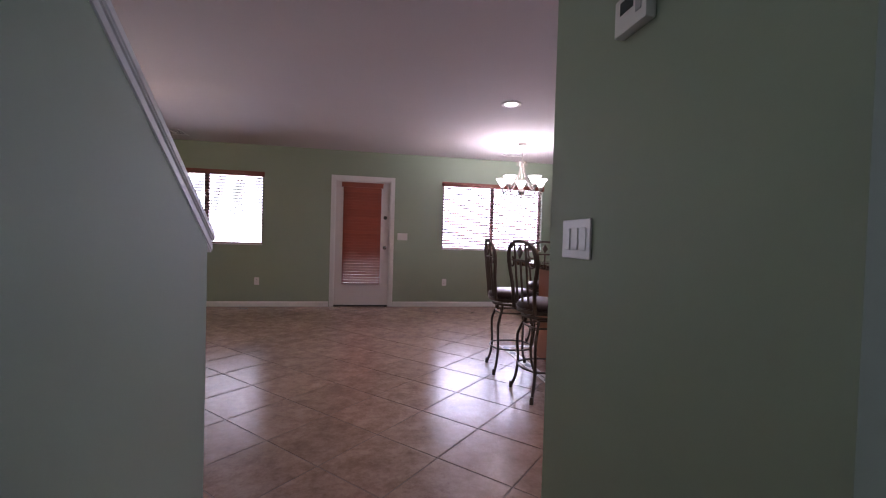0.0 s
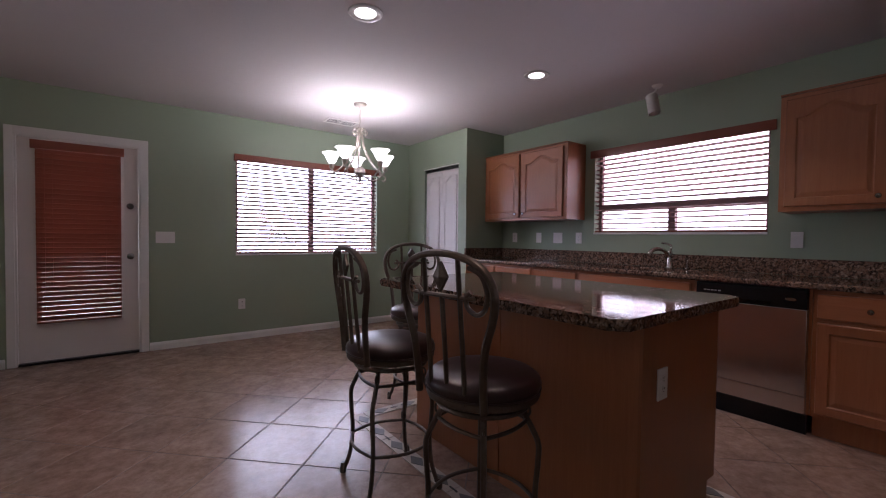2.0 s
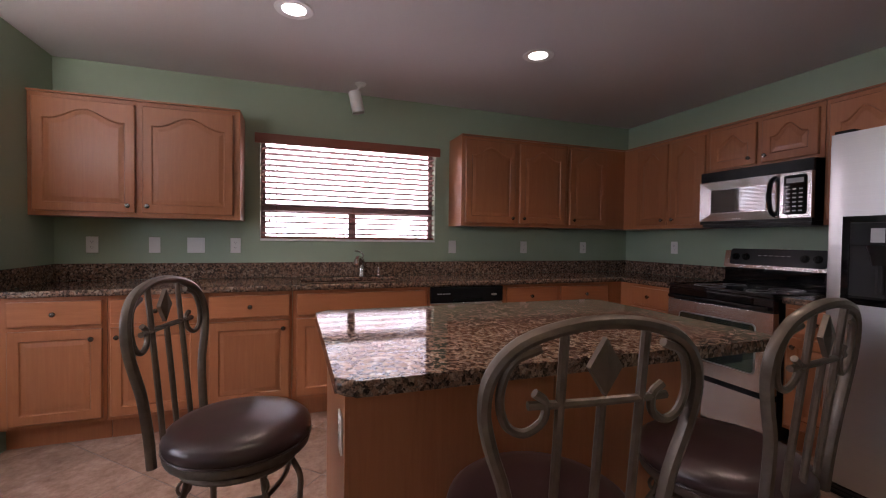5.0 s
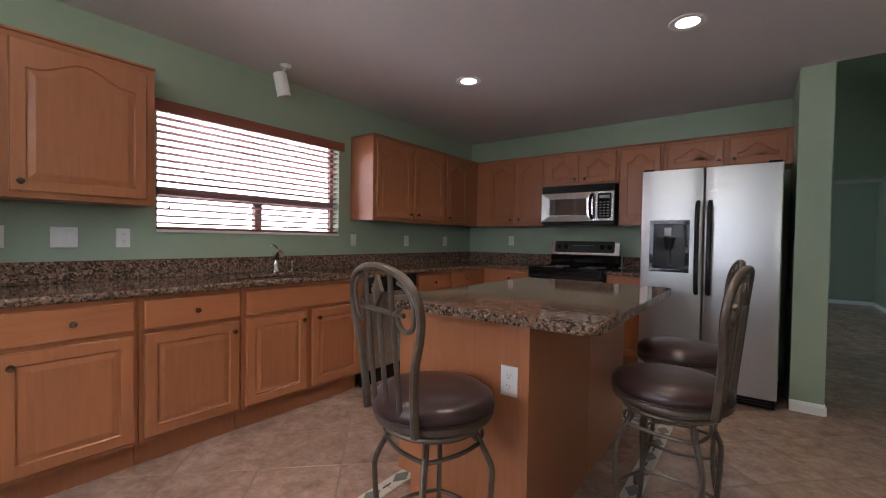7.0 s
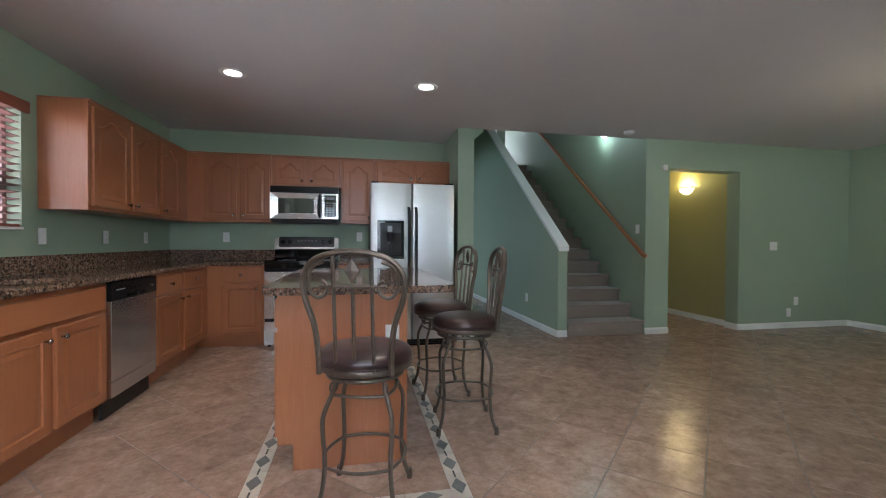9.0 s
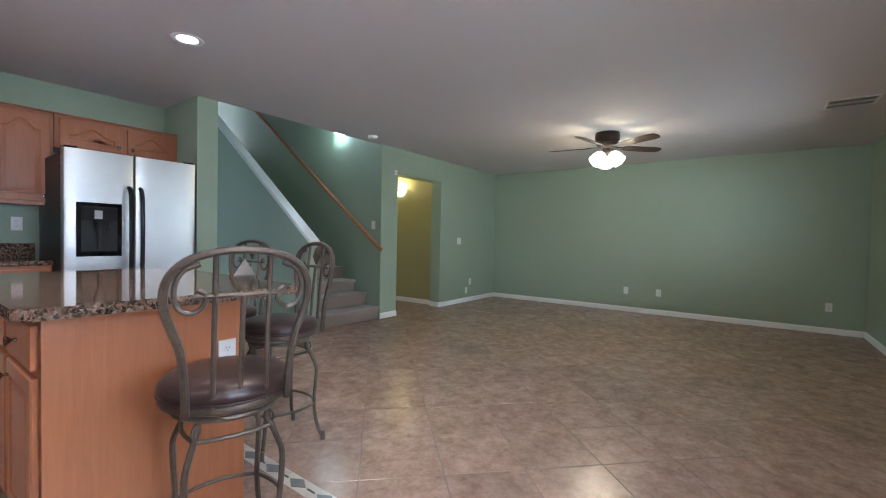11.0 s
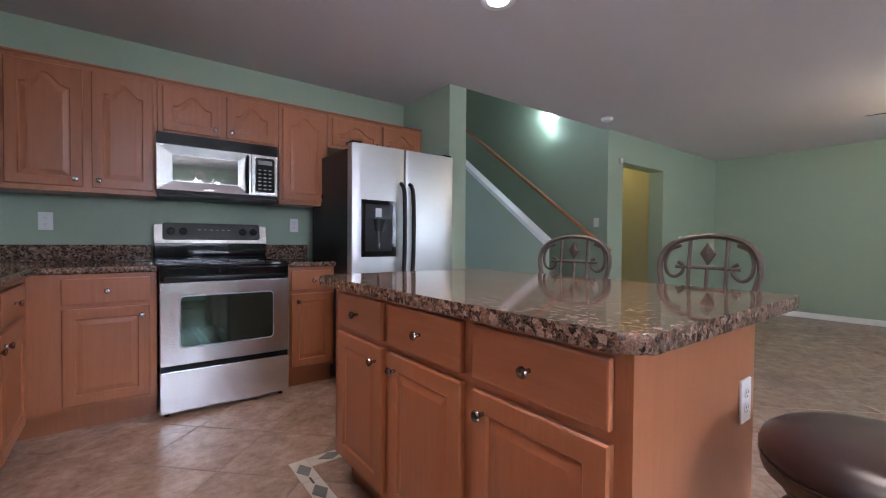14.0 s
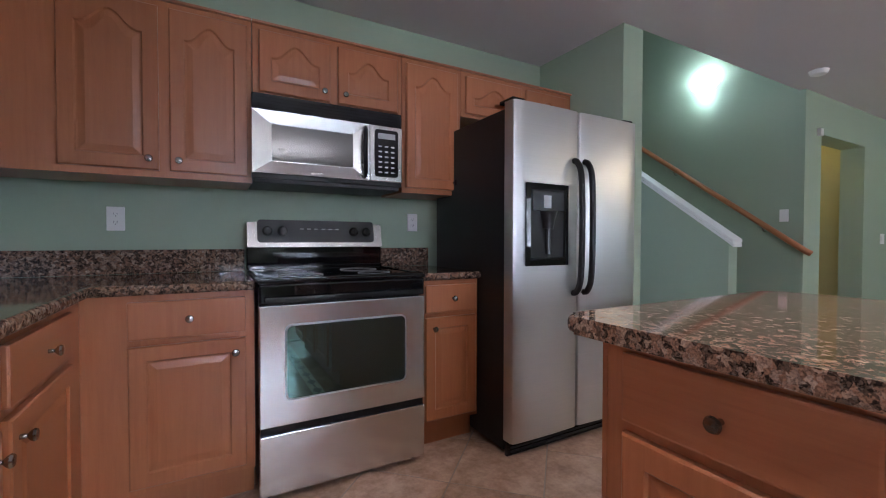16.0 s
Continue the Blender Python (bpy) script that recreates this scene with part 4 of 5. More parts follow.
soap = thing("soap_dispenser", "brushed nickel soap dispenser on the worktop", "soap dispenser", (4.04, 2.985, CT1 + 0.001))
part("body", lathe(bmesh.new(), [(0.02, 0), (0.02, 0.006), (0.012, 0.012), (0.012, 0.06), (0.014, 0.065), (0.0, 0.068)], steps=14), CHROME, soap, smooth=True)
part("nozzle", tube(bmesh.new(), [(0, 0, 0.066), (0, 0, 0.085), (-0.05, 0, 0.08)], 0.005), CHROME, soap, smooth=True)

# ---- dishwasher ----
dwy0, dwy1 = 2.688, 2.078
dish = thing("dishwasher", "stainless steel dishwasher with a black control panel", "dishwasher", (BX, dwy0, 0), turn=-90)
W = dwy0 - dwy1
part("tub", boxes((0.002, W - 0.002, 0.005, 0.56, 0.09, 0.855)), BLACKMAT, dish)
part("control_panel", boxes((0.0, W, -0.03, 0.004, 0.735, 0.855), bevel=0.004), BLACK, dish)
part("door", boxes((0.0, W, -0.026, 0.004, 0.21, 0.733), bevel=0.004), STEELH, dish)
part("lower_panel", boxes((0.0, W, -0.024, 0.004, 0.105, 0.207), bevel=0.004), STEELH, dish)
part("kick_plate", boxes((0.0, W, 0.03, 0.05, F + 0.001, 0.09)), BLACK, dish)
part("handle_recess", boxes((0.18, W - 0.18, -0.0335, -0.031, 0.742, 0.765), bevel=0.001), GLASSBLACK, dish)
for k in range(5):
    part("button", boxes((0.05 + k * 0.022, 0.065 + k * 0.022, -0.0325, -0.0305, 0.80, 0.806)), PANELGREY, dish)
bm = prism(bmesh.new(), [(0.028 * math.cos(a), 0.009 * math.sin(a)) for a in [2 * math.pi * k / 16 for k in range(16)]], 0, 0.002)
bmesh.ops.rotate(bm, verts=bm.verts, matrix=Matrix.Rotation(radians(90), 3, "X"))
bmesh.ops.translate(bm, verts=bm.verts, vec=(W - 0.08, -0.0302, 0.79))
part("badge", bm, CHROME, dish)
for yy in ((2.706, 2.69), (2.076, 2.06)):
    tagged(to_object("cabinet_filler", boxes((BX, BX + 0.02, yy[1], yy[0], 0.1, 0.859)), MAPLE), "narrow maple filler strip beside the dishwasher", "filler")

# ---- stove ----
stove = thing("electric_range", "stainless steel electric range with a black glass cooktop", "stove", (2.915, 0.905, 0), turn=180)
SWD = 0.757
part("body", boxes((0.003, SWD - 0.003, 0.03, 0.66, 0.0, 0.885)), BLACKMAT, stove)
part("cooktop", boxes((0.0, SWD, -0.03, 0.58, 0.886, 0.904), bevel=0.006), GLASSBLACK, stove, "black ceramic glass cooktop")
part("front_trim", boxes((0.0, SWD, -0.02, 0.03, 0.80, 0.884), bevel=0.008), GLASSBLACK, stove)
dr = part("oven_door", boxes((0.0, SWD, -0.024, 0.03, 0.285, 0.795), bevel=0.004), STEELH, stove)
ow, oh = SWD - 0.20, 0.325


def rounded(w, h, r, n=5):
    pts = []
    for cx, cy, a0 in ((w - r, h - r, 0), (r, h - r, 90), (r, r, 180), (w - r, r, 270)):
        pts += [(cx + r * math.cos(radians(a0 + 90 * k / n)), cy + r * math.sin(radians(a0 + 90 * k / n))) for k in range(n + 1)]
    return pts


def plate(w, h, r, depth, place):
    bm = prism(bmesh.new(), rounded(w, h, r), 0, depth)
    bmesh.ops.rotate(bm, verts=bm.verts, matrix=Matrix.Rotation(radians(90), 3, "X"))
    bmesh.ops.translate(bm, verts=bm.verts, vec=place)
    return bm


part("window_rim", plate(ow, oh, 0.03, 0.003, (0.10, -0.0245, 0.388)), STEEL, dr)
part("window", plate(ow - 0.016, oh - 0.016, 0.024, 0.003, (0.108, -0.0265, 0.396)), SMOKED, dr, "dark oven window")
part("handle_gap", boxes((0.004, SWD - 0.004, -0.012, 0.03, 0.252, 0.284)), BLACK, stove)
part("drawer", boxes((0.0, SWD, -0.024, 0.03, -0.004, 0.25), bevel=0.004), STEELH, stove)
part("drawer_lip", boxes((0.003, SWD - 0.003, -0.022, 0.02, 0.238, 0.256), bevel=0.004), BLACK, stove)
for x in (0.04, SWD - 0.04):
    for y in (0.04, 0.6):
        part("foot", lathe(bmesh.new(), [(0.016, F + 0.001), (0.016, F + 0.012), (0.01, 0.0)], (x, y, 0), 10), BLACK, stove)
part("back_guard", boxes((0.0, SWD, 0.585, 0.655, 0.908, 1.03), (0.0, SWD, 0.566, 0.584, 0.908, 0.93), bevel=0.004), GLASSBLACK, stove)
bm = bmesh.new()
n = 14
front, back = [], []
for i in range(n + 1):
    x = SWD * i / n
    zt = 1.165 + 0.018 * math.sin(math.pi * i / n)
    front.append((bm.verts.new((x, 0.565, 1.032)), bm.verts.new((x, 0.59, zt))))
    back.append((bm.verts.new((x, 0.655, 1.032)), bm.verts.new((x, 0.655, zt))))
for i in range(n):
    for q in ((front[i][0], front[i + 1][0], front[i + 1][1], front[i][1]), (front[i][1], front[i + 1][1], back[i + 1][1], back[i][1]), (back[i][1], back[i + 1][1], back[i + 1][0], back[i][0]), (back[i][0], back[i + 1][0], front[i + 1][0], front[i][0])):
        bm.faces.new(q)
for e in (0, n):
    bm.faces.new((front[e][0], front[e][1], back[e][1], back[e][0]))
bmesh.ops.recalc_face_normals(bm, faces=bm.faces)
cp = part("control_panel", bm, STEELH, stove)
bm = plate(SWD - 0.1, 0.126, 0.02, 0.003, (0.05, 0.0, 0.012))
bmesh.ops.rotate(bm, verts=bm.verts, matrix=Matrix.Rotation(-math.atan2(0.025, 0.135), 3, "X"))
bmesh.ops.translate(bm, verts=bm.verts, vec=(0, 0.565, 1.045))
part("control_glass", bm, PANELDARK, cp, "dark grey control panel face")
for x in (0.1, 0.178, SWD - 0.178, SWD - 0.1):
    kb = part("knob", lathe(bmesh.new(), [(0.027, 0), (0.026, 0.008), (0.02, 0.012), (0.018, 0.026), (0.0, 0.027)], steps=18, m=Matrix.Rotation(radians(80), 4, "X")), BLACK, cp, smooth=True)
    kb.location = (x, 0.573, 1.118)
    part("pointer", boxes((-0.0035, 0.0035, -0.034, -0.024, -0.02, 0.02), bevel=0.001), BLACK, kb)
for k in range(6):
    part("marking", boxes((0.27 + k * 0.04, 0.29 + k * 0.04, 0.567, 0.569, 1.13, 1.134)), PANELGREY, cp)
for (x, y, r) in ((0.2, 0.16, 0.1), (0.56, 0.16, 0.08), (0.2, 0.42, 0.075), (0.56, 0.42, 0.1)):
    bm = bmesh.new()
    tube(bm, [(x + r * math.cos(a), y + r * math.sin(a), 0.9062) for a in [2 * math.pi * k / 36 for k in range(36)]], 0.0012, 4, True)
    part("burner_ring", bm, PANELGREY, stove)

bm = bmesh.new()
tube(bm, [(0.012, -0.018, 0.905), (SWD - 0.012, -0.018, 0.905), (SWD - 0.012, 0.56, 0.905), (0.012, 0.56, 0.905)], 0.008, 8, True)
part("cooktop_rim", bm, GLASSBLACK, stove, "raised black cooktop rim", True)
part("door_handle", boxes((0.02, SWD - 0.02, -0.052, -0.036, 0.806, 0.832), (0.05, 0.08, -0.037, -0.018, 0.81, 0.828), (SWD - 0.08, SWD - 0.05, -0.037, -0.018, 0.81, 0.828), bevel=0.006), BLACK, stove, "black oven door handle", True)

# ---- microwave ----
mw = thing("microwave", "stainless over-the-range microwave with a black vent grille", "microwave", (2.912, 0.605, 1.345), turn=180)
MW = 0.765
part("body", boxes((0.002, MW - 0.002, 0.015, 0.35, 0.03, 0.425)), BLACKMAT, mw)
bm = bmesh.new()
outer = [(0, 0.045), (0.575, 0.045), (0.575, 0.345), (0, 0.345)]
inner = [(0.085, 0.105), (0.49, 0.105), (0.49, 0.285), (0.085, 0.285)]
lo = [bm.verts.new((x, -0.022, z)) for x, z in outer]
li = [bm.verts.new((x, -0.010, z)) for x, z in inner]
lb = [bm.verts.new((x, 0.014, z)) for x, z in outer]
for i in range(4):
    j = (i + 1) % 4
    bm.faces.new((lo[i], lo[j], li[j], li[i]))
    bm.faces.new((lb[i], lb[j], lo[j], lo[i]))
bm.faces.new(li)
bmesh.ops.recalc_face_normals(bm, faces=bm.faces)
md = part("door", bm, STEELH, mw)
part("window", plate(0.40, 0.175, 0.004, 0.003, (0.088, -0.0108, 0.108)), MICROGLASS, md, "dark reflective window")
part("handle", tube(bmesh.new(), spline([(0.553, -0.02, 0.07), (0.545, -0.05, 0.10), (0.54, -0.06, 0.195), (0.545, -0.05, 0.29), (0.553, -0.02, 0.32)]), 0.013, 10, flat=1.3), BLACK, md, "curved black handle", True)
pan = part("control_panel", boxes((0.58, MW, -0.022, 0.014, 0.045, 0.345), bevel=0.004), STEELH, mw)
part("keypad", plate(0.135, 0.255, 0.015, 0.003, (0.605, -0.0225, 0.07)), GLASSBLACK, pan)
part("display", boxes((0.622, 0.722, -0.0275, -0.0258, 0.275, 0.305)), PANELGREY, pan)
for r in range(6):
    for c in range(3):
        part("key", boxes((0.625 + c * 0.036, 0.645 + c * 0.036, -0.027, -0.0258, 0.09 + r * 0.028, 0.098 + r * 0.028)), PANELGREY, pan)
part("vent_grille", boxes((0, MW, -0.012, 0.014, 0.347, 0.424), bevel=0.003), BLACK, mw)
for k in range(4):
    part("grille_slat", boxes((0.02, MW - 0.02, -0.021, -0.0125, 0.357 + k * 0.016, 0.364 + k * 0.016), bevel=0.001), BLACK, mw)
part("underside", boxes((0.01, MW - 0.01, 0.0, 0.33, 0.0, 0.0295), (0, MW, -0.014, 0.02, 0.02, 0.0445), bevel=0.004), BLACKMAT, mw)
part("brand_bar", boxes((0.27, 0.33, -0.0235, -0.0215, 0.055, 0.062)), CHROME, md)

# ---- refrigerator ----
fr = thing("refrigerator", "stainless side-by-side refrigerator with ice dispenser and black sides", "refrigerator", (1.785, 1.155, 0), turn=180)
FW, SPLIT = 0.93, 0.452
part("cabinet_body", boxes((0.004, FW - 0.004, 0.075, 0.80, F + 0.03, 1.735), bevel=0.004), BLACKMAT, fr, "black textured side panels")


def fridge_door(x0, x1):
    """A slab door whose outer edges are gently rounded."""
    bm = bmesh.new()
    w = x1 - x0
    pts = [(x0, 0.07), (x0, 0.02), (x0 + 0.006, 0.006), (x0 + 0.02, 0.0)] + [(x0 + w * u, -0.006 * math.sin(math.pi * u)) for u in (0.2, 0.4, 0.6, 0.8)] + [(x1 - 0.02, 0.0), (x1 - 0.006, 0.006), (x1, 0.02), (x1, 0.07)]
    return prism(bm, list(reversed(pts)), 0.05, 1.765)


ld = part("freezer_door", fridge_door(0.0, SPLIT - 0.003), STEEL, fr, smooth=True)
rd = part("fridge_door", fridge_door(SPLIT + 0.003, FW), STEEL, fr, smooth=True)
part("kick_grille", boxes((0.01, FW - 0.01, 0.05, 0.07, F + 0.003, 0.06)), BLACK, fr)
for k in range(3):
    part("kick_slat", boxes((0.03, FW - 0.03, 0.043, 0.0495, F + 0.02 + k * 0.02, F + 0.029 + k * 0.02)), BLACKMAT, fr)
for x in (0.05, FW - 0.05):
    part("hinge_cover", boxes((x - 0.04, x + 0.04, 0.02, 0.13, 1.766, 1.785), bevel=0.006), BLACK, fr)
for x, dd in ((SPLIT - 0.04, ld), (SPLIT + 0.04, rd)):
    part("handle", tube(bmesh.new(), spline([(x, 0.0, 0.785), (x, -0.03, 0.80), (x, -0.055, 0.88), (x, -0.062, 1.14), (x, -0.055, 1.40), (x, -0.03, 1.48), (x, 0.0, 1.50)]), 0.0165, 10), BLACKMAT, dd, "long curved black handle", True)
dx0, dx1, dz0, dz1 = 0.072, 0.36, 0.94, 1.36
part("dispenser_frame", boxes((dx0, dx0 + 0.03, -0.016, -0.0065, dz0, dz1), (dx1 - 0.03, dx1, -0.016, -0.0065, dz0, dz1), (dx0 + 0.03, dx1 - 0.03, -0.016, -0.0065, dz0, dz0 + 0.03), (dx0 + 0.03, dx1 - 0.03, -0.016, -0.0065, dz1 - 0.03, dz1), bevel=0.002), GLASSBLACK, ld)
part("dispenser_well", boxes((dx0 + 0.03, dx1 - 0.03, -0.0095, -0.0062, dz0 + 0.03, dz1 - 0.03)), BLACKMAT, ld)
part("dispenser_panel", boxes((dx0 + 0.035, dx1 - 0.035, -0.020, -0.0105, dz1 - 0.14, dz1 - 0.035), bevel=0.002), BLACK, ld)
part("dispenser_label", boxes((dx0 + 0.11, dx0 + 0.16, -0.0215, -0.0202, dz1 - 0.125, dz1 - 0.06)), PANELGREY, ld)
part("ice_chute", lathe(bmesh.new(), [(0.05, 0), (0.035, -0.05), (0.03, -0.09), (0.0, -0.09)], (0.216, -0.012, dz1 - 0.14), 16), BLACKMAT, ld, smooth=True)
part("paddle", tube(bmesh.new(), [(0.216, -0.016, dz1 - 0.22), (0.216, -0.014, dz0 + 0.06)], 0.016, 8), PANELDARK, ld, smooth=True)
part("drip_tray", boxes((dx0 + 0.035, dx1 - 0.035, -0.026, -0.010, dz0 + 0.031, dz0 + 0.042), bevel=0.002), BLACK, ld)

# ---- bar stools ----
def bar_stool(place, turn, swivel, label):
    """Swivel stool; the seat's front is local +x, its back at -x; swivel turns seat and back on the base."""
    s = thing("bar_stool", label, "bar stool", place, "stools round the island", turn)
    me_leg = None
    for k in range(4):
        if me_leg is None:
            pts = spline([(0.15, 0, 0.545), (0.155, 0, 0.50), (0.185, 0, 0.44), (0.207, 0, 0.385), (0.206, 0, 0.31), (0.198, 0, 0.19), (0.212, 0, 0.07), (0.248, 0, F + 0.012)])
            bm = tube(bmesh.new(), pts, 0.0105, 8)
            lathe(bm, [(0.011, F + 0.05), (0.0145, F + 0.03), (0.0145, F + 0.001)], (0.249, 0, 0), 10)
            lg = part("leg", bm, IRON, s, smooth=True)
            me_leg = lg.data
        else:
            lg = new("leg", me_leg)
            lg.parent = s
        lg.matrix_basis = pose(0, 0, 0, 0, 0, 45 + 90 * k)
    ring = lambda r, z, n=36: [(r * math.cos(2 * math.pi * i / n), r * math.sin(2 * math.pi * i / n), z) for i in range(n)]
    part("base_ring", tube(bmesh.new(), ring(0.165, 0.548), 0.0105, 8, True), IRON, s, smooth=True)
    part("base_cross", boxes((-0.16, 0.16, -0.014, 0.014, 0.545, 0.553), (-0.014, 0.014, -0.16, 0.16, 0.5535, 0.5575)), IRON, s)
    for z, r, sag in ((0.475, 0.165, 0.02), (0.175, 0.199, 0.04)):
        for k in range(4):
            a0, a1 = radians(45 + 90 * k), radians(135 + 90 * k)
            p0, p1 = Vector((r * math.cos(a0), r * math.sin(a0), z)), Vector((r * math.cos(a1), r * math.sin(a1), z))
            mid = (a0 + a1) / 2
            out = Vector((math.cos(mid), math.sin(mid), 0)) * sag
            part("stretcher", tube(bmesh.new(), [p0.lerp(p1, t) + out * math.sin(math.pi * t) for t in [i / 8 for i in range(9)]], 0.0075, 8), IRON, s, smooth=True)
    for k in range(4):
        a = radians(45 + 90 * k)
        c = Vector((0.158 * math.cos(a), 0.158 * math.sin(a), 0.508))
        d = Vector((math.cos(a), math.sin(a), 0))
        part("scroll", tube(bmesh.new(), [c + d * 0.017 * math.cos(t) + Vector((0, 0, 0.02 * math.sin(t))) for t in [2 * math.pi * i / 16 for i in range(16)]], 0.005, 6, True), IRON, s, smooth=True)
    turnm = pose(0, 0, 0, 0, 0, swivel)
    sw = part("swivel_plate", lathe(bmesh.new(), [(0.09, 0.56), (0.09, 0.575), (0.0, 0.575)], steps=20), IRON, s)
    fr_ = part("seat_frame", tube(bmesh.new(), ring(0.197, 0.588, 40), 0.012, 8, True, 1.25), IRON, s, smooth=True)
    cu = part("seat", lathe(bmesh.new(), [(0.0, 0.594), (0.196, 0.594), (0.208, 0.606), (0.212, 0.625), (0.206, 0.643), (0.188, 0.657), (0.15, 0.667), (0.09, 0.672), (0.0, 0.674)], steps=40), LEATHER, s, "round padded brown leatherette seat", True)
    part("piping", tube(bmesh.new(), ring(0.210, 0.607, 40), 0.003, 6, True), LEATHER, cu, smooth=True)
    lean = lambda z: -0.185 - 0.05 * max(0.0, (z - 0.6)) / 0.5
    curve = lambda y, z: Vector((lean(z) + 0.35 * y * y, y, z))
    hoop = [(-0.15, 0.585), (-0.152, 0.68), (-0.165, 0.79), (-0.195, 0.88), (-0.208, 0.945), (-0.198, 1.005), (-0.155, 1.055), (-0.08, 1.082), (0, 1.09)]
    hoop = hoop + [(-y, z) for y, z in reversed(hoop[:-1])]
    bk = part("back_frame", tube(bmesh.new(), spline([curve(y, z) for y, z in hoop], 4), 0.0125, 8, flat=1.15), IRON, s, smooth=True)
    for y in (-0.078, 0.078):
        part("back_bar", tube(bmesh.new(), [curve(y, z) for z in (0.585, 0.7, 0.85, 1.0, 1.078)], 0.0085, 8), IRON, bk, smooth=True)
    part("back_bar", tube(bmesh.new(), [curve(0, z) for z in (0.585, 0.75, 0.948)], 0.0085, 8), IRON, bk, smooth=True)
    part("cross_bar", tube(bmesh.new(), [curve(y, 0.95) for y in (-0.135, -0.07, 0, 0.07, 0.135)], 0.008, 8), IRON, bk, smooth=True)
    bm = bmesh.new()
    dia = [(0, -0.05), (0.032, 0), (0, 0.05), (-0.032, 0)]
    x = lean(1.01)
    fr2 = [bm.verts.new((x - 0.006, y, 1.012 + z)) for y, z in dia]
    bk2 = [bm.verts.new((x + 0.006, y, 1.012 + z)) for y, z in dia]
    f0 = bm.verts.new((x - 0.011, 0, 1.012))
    f1 = bm.verts.new((x + 0.011, 0, 1.012))
    for i in range(4):
        j = (i + 1) % 4
        bm.faces.new((fr2[i], fr2[j], f0))
        bm.faces.new((bk2[j], bk2[i], f1))
        bm.faces.new((fr2[i], bk2[i], bk2[j], fr2[j]))
    bmesh.ops.recalc_face_normals(bm, faces=bm.faces)
    part("diamond", bm, IRON, bk)
    for sgn in (-1, 1):
        pts = [(0.118, 1.048), (0.165, 1.025), (0.183, 0.97), (0.172, 0.92), (0.14, 0.902), (0.108, 0.922), (0.105, 0.955), (0.125, 0.972)]
        part("scroll", tube(bmesh.new(), spline([curve(sgn * y, z) for y, z in pts], 4), 0.008, 8), IRON, bk, smooth=True)
    for ob in (sw, fr_, cu, bk):
        ob.matrix_basis = turnm
    return s


STOOL = "bronze iron bar stool with round brown seat"
bar_stool((1.285, 2.545, 0), 4, 4, STOOL)
bar_stool((1.25, 3.155, 0), -7, 1, STOOL)
bar_stool((1.885, 3.832, 0), -105, 0, STOOL + " at the island end")

# ---- chandelier ----
ch = thing("chandelier", "antique silver five-arm chandelier with lit white bell shades", "chandelier", (2.10, 5.25, -0.018))
part("canopy", lathe(bmesh.new(), [(0.0, H - 0.012), (0.05, H - 0.008), (0.065, H + 0.008), (0.066, H + 0.0175)], steps=24), IVORY, ch, smooth=True)
bm = bmesh.new()
for k in range(5):
    zc = H - 0.022 - k * 0.039
    c = [(0.009 * math.cos(t), 0.0, zc + 0.02 * math.sin(t)) for t in [2 * math.pi * i / 12 for i in range(12)]]
    tube(bm, [(y, x, z) if k % 2 else (x, y, z) for x, y, z in c], 0.0028, 6, True)
part("chain", bm, IVORY, ch, smooth=True)
part("crown", lathe(bmesh.new(), [(0.0, 2.245), (0.018, 2.24), (0.02, 2.215), (0.012, 2.20), (0.014, 2.17), (0.0, 2.165)], steps=16), IVORY, ch, smooth=True)
part("hub", lathe(bmesh.new(), [(0.0, 1.86), (0.02, 1.855), (0.05, 1.825), (0.055, 1.79), (0.03, 1.765), (0.012, 1.74), (0.02, 1.725), (0.008, 1.70), (0.0, 1.69)], steps=20), IVORY, ch, smooth=True)
for k in range(5):
    a = radians(72 * k - 1)
    R = lambda r, z: Vector((r * math.cos(a), r * math.sin(a), z))
    arm = part("arm", tube(bmesh.new(), spline([R(0.012, 2.22), R(0.03, 2.13), R(0.055, 2.03), R(0.13, 1.91), R(0.2, 1.83), R(0.245, 1.80), R(0.275, 1.82), R(0.28, 1.85)], 5), 0.0085, 8), IVORY, ch, smooth=True)
    part("leaf_scroll", tube(bmesh.new(), spline([R(0.015, 2.20), R(0.05, 2.225), R(0.075, 2.20), R(0.062, 2.17), R(0.045, 2.185)], 4), 0.006, 6), IVORY, arm, smooth=True)
    part("lower_scroll", tube(bmesh.new(), spline([R(0.03, 1.78), R(0.1, 1.735), R(0.19, 1.74), R(0.25, 1.79), R(0.285, 1.775), R(0.28, 1.735), R(0.25, 1.74)], 4), 0.007, 6), IVORY, arm, smooth=True)
    part("cup", lathe(bmesh.new(), [(0.012, 1.83), (0.026, 1.845), (0.028, 1.875), (0.022, 1.885), (0.0, 1.886)], (0.28 * math.cos(a), 0.28 * math.sin(a), 0), 14), IVORY, arm, smooth=True)
    bm = lathe(bmesh.new(), [(0.024, 1.887), (0.036, 1.90), (0.052, 1.93), (0.066, 1.96), (0.088, 1.985), (0.092, 1.988)], (0.28 * math.cos(a), 0.28 * math.sin(a), 0), 24)
    top = max(bm.faces, key=lambda f: f.calc_center_median().z)
    bm.faces.remove(top)
    bmesh.ops.solidify(bm, geom=bm.faces[:], thickness=0.003)
    part("shade", bm, LAMPGLASS, ch, "lit frosted white bell shade", True)
    point_light("chandelier_bulb", (2.10 + 0.28 * math.cos(a), 5.25 + 0.28 * math.sin(a), 1.967), 13, (1.0, 0.94, 0.84), 0.03)

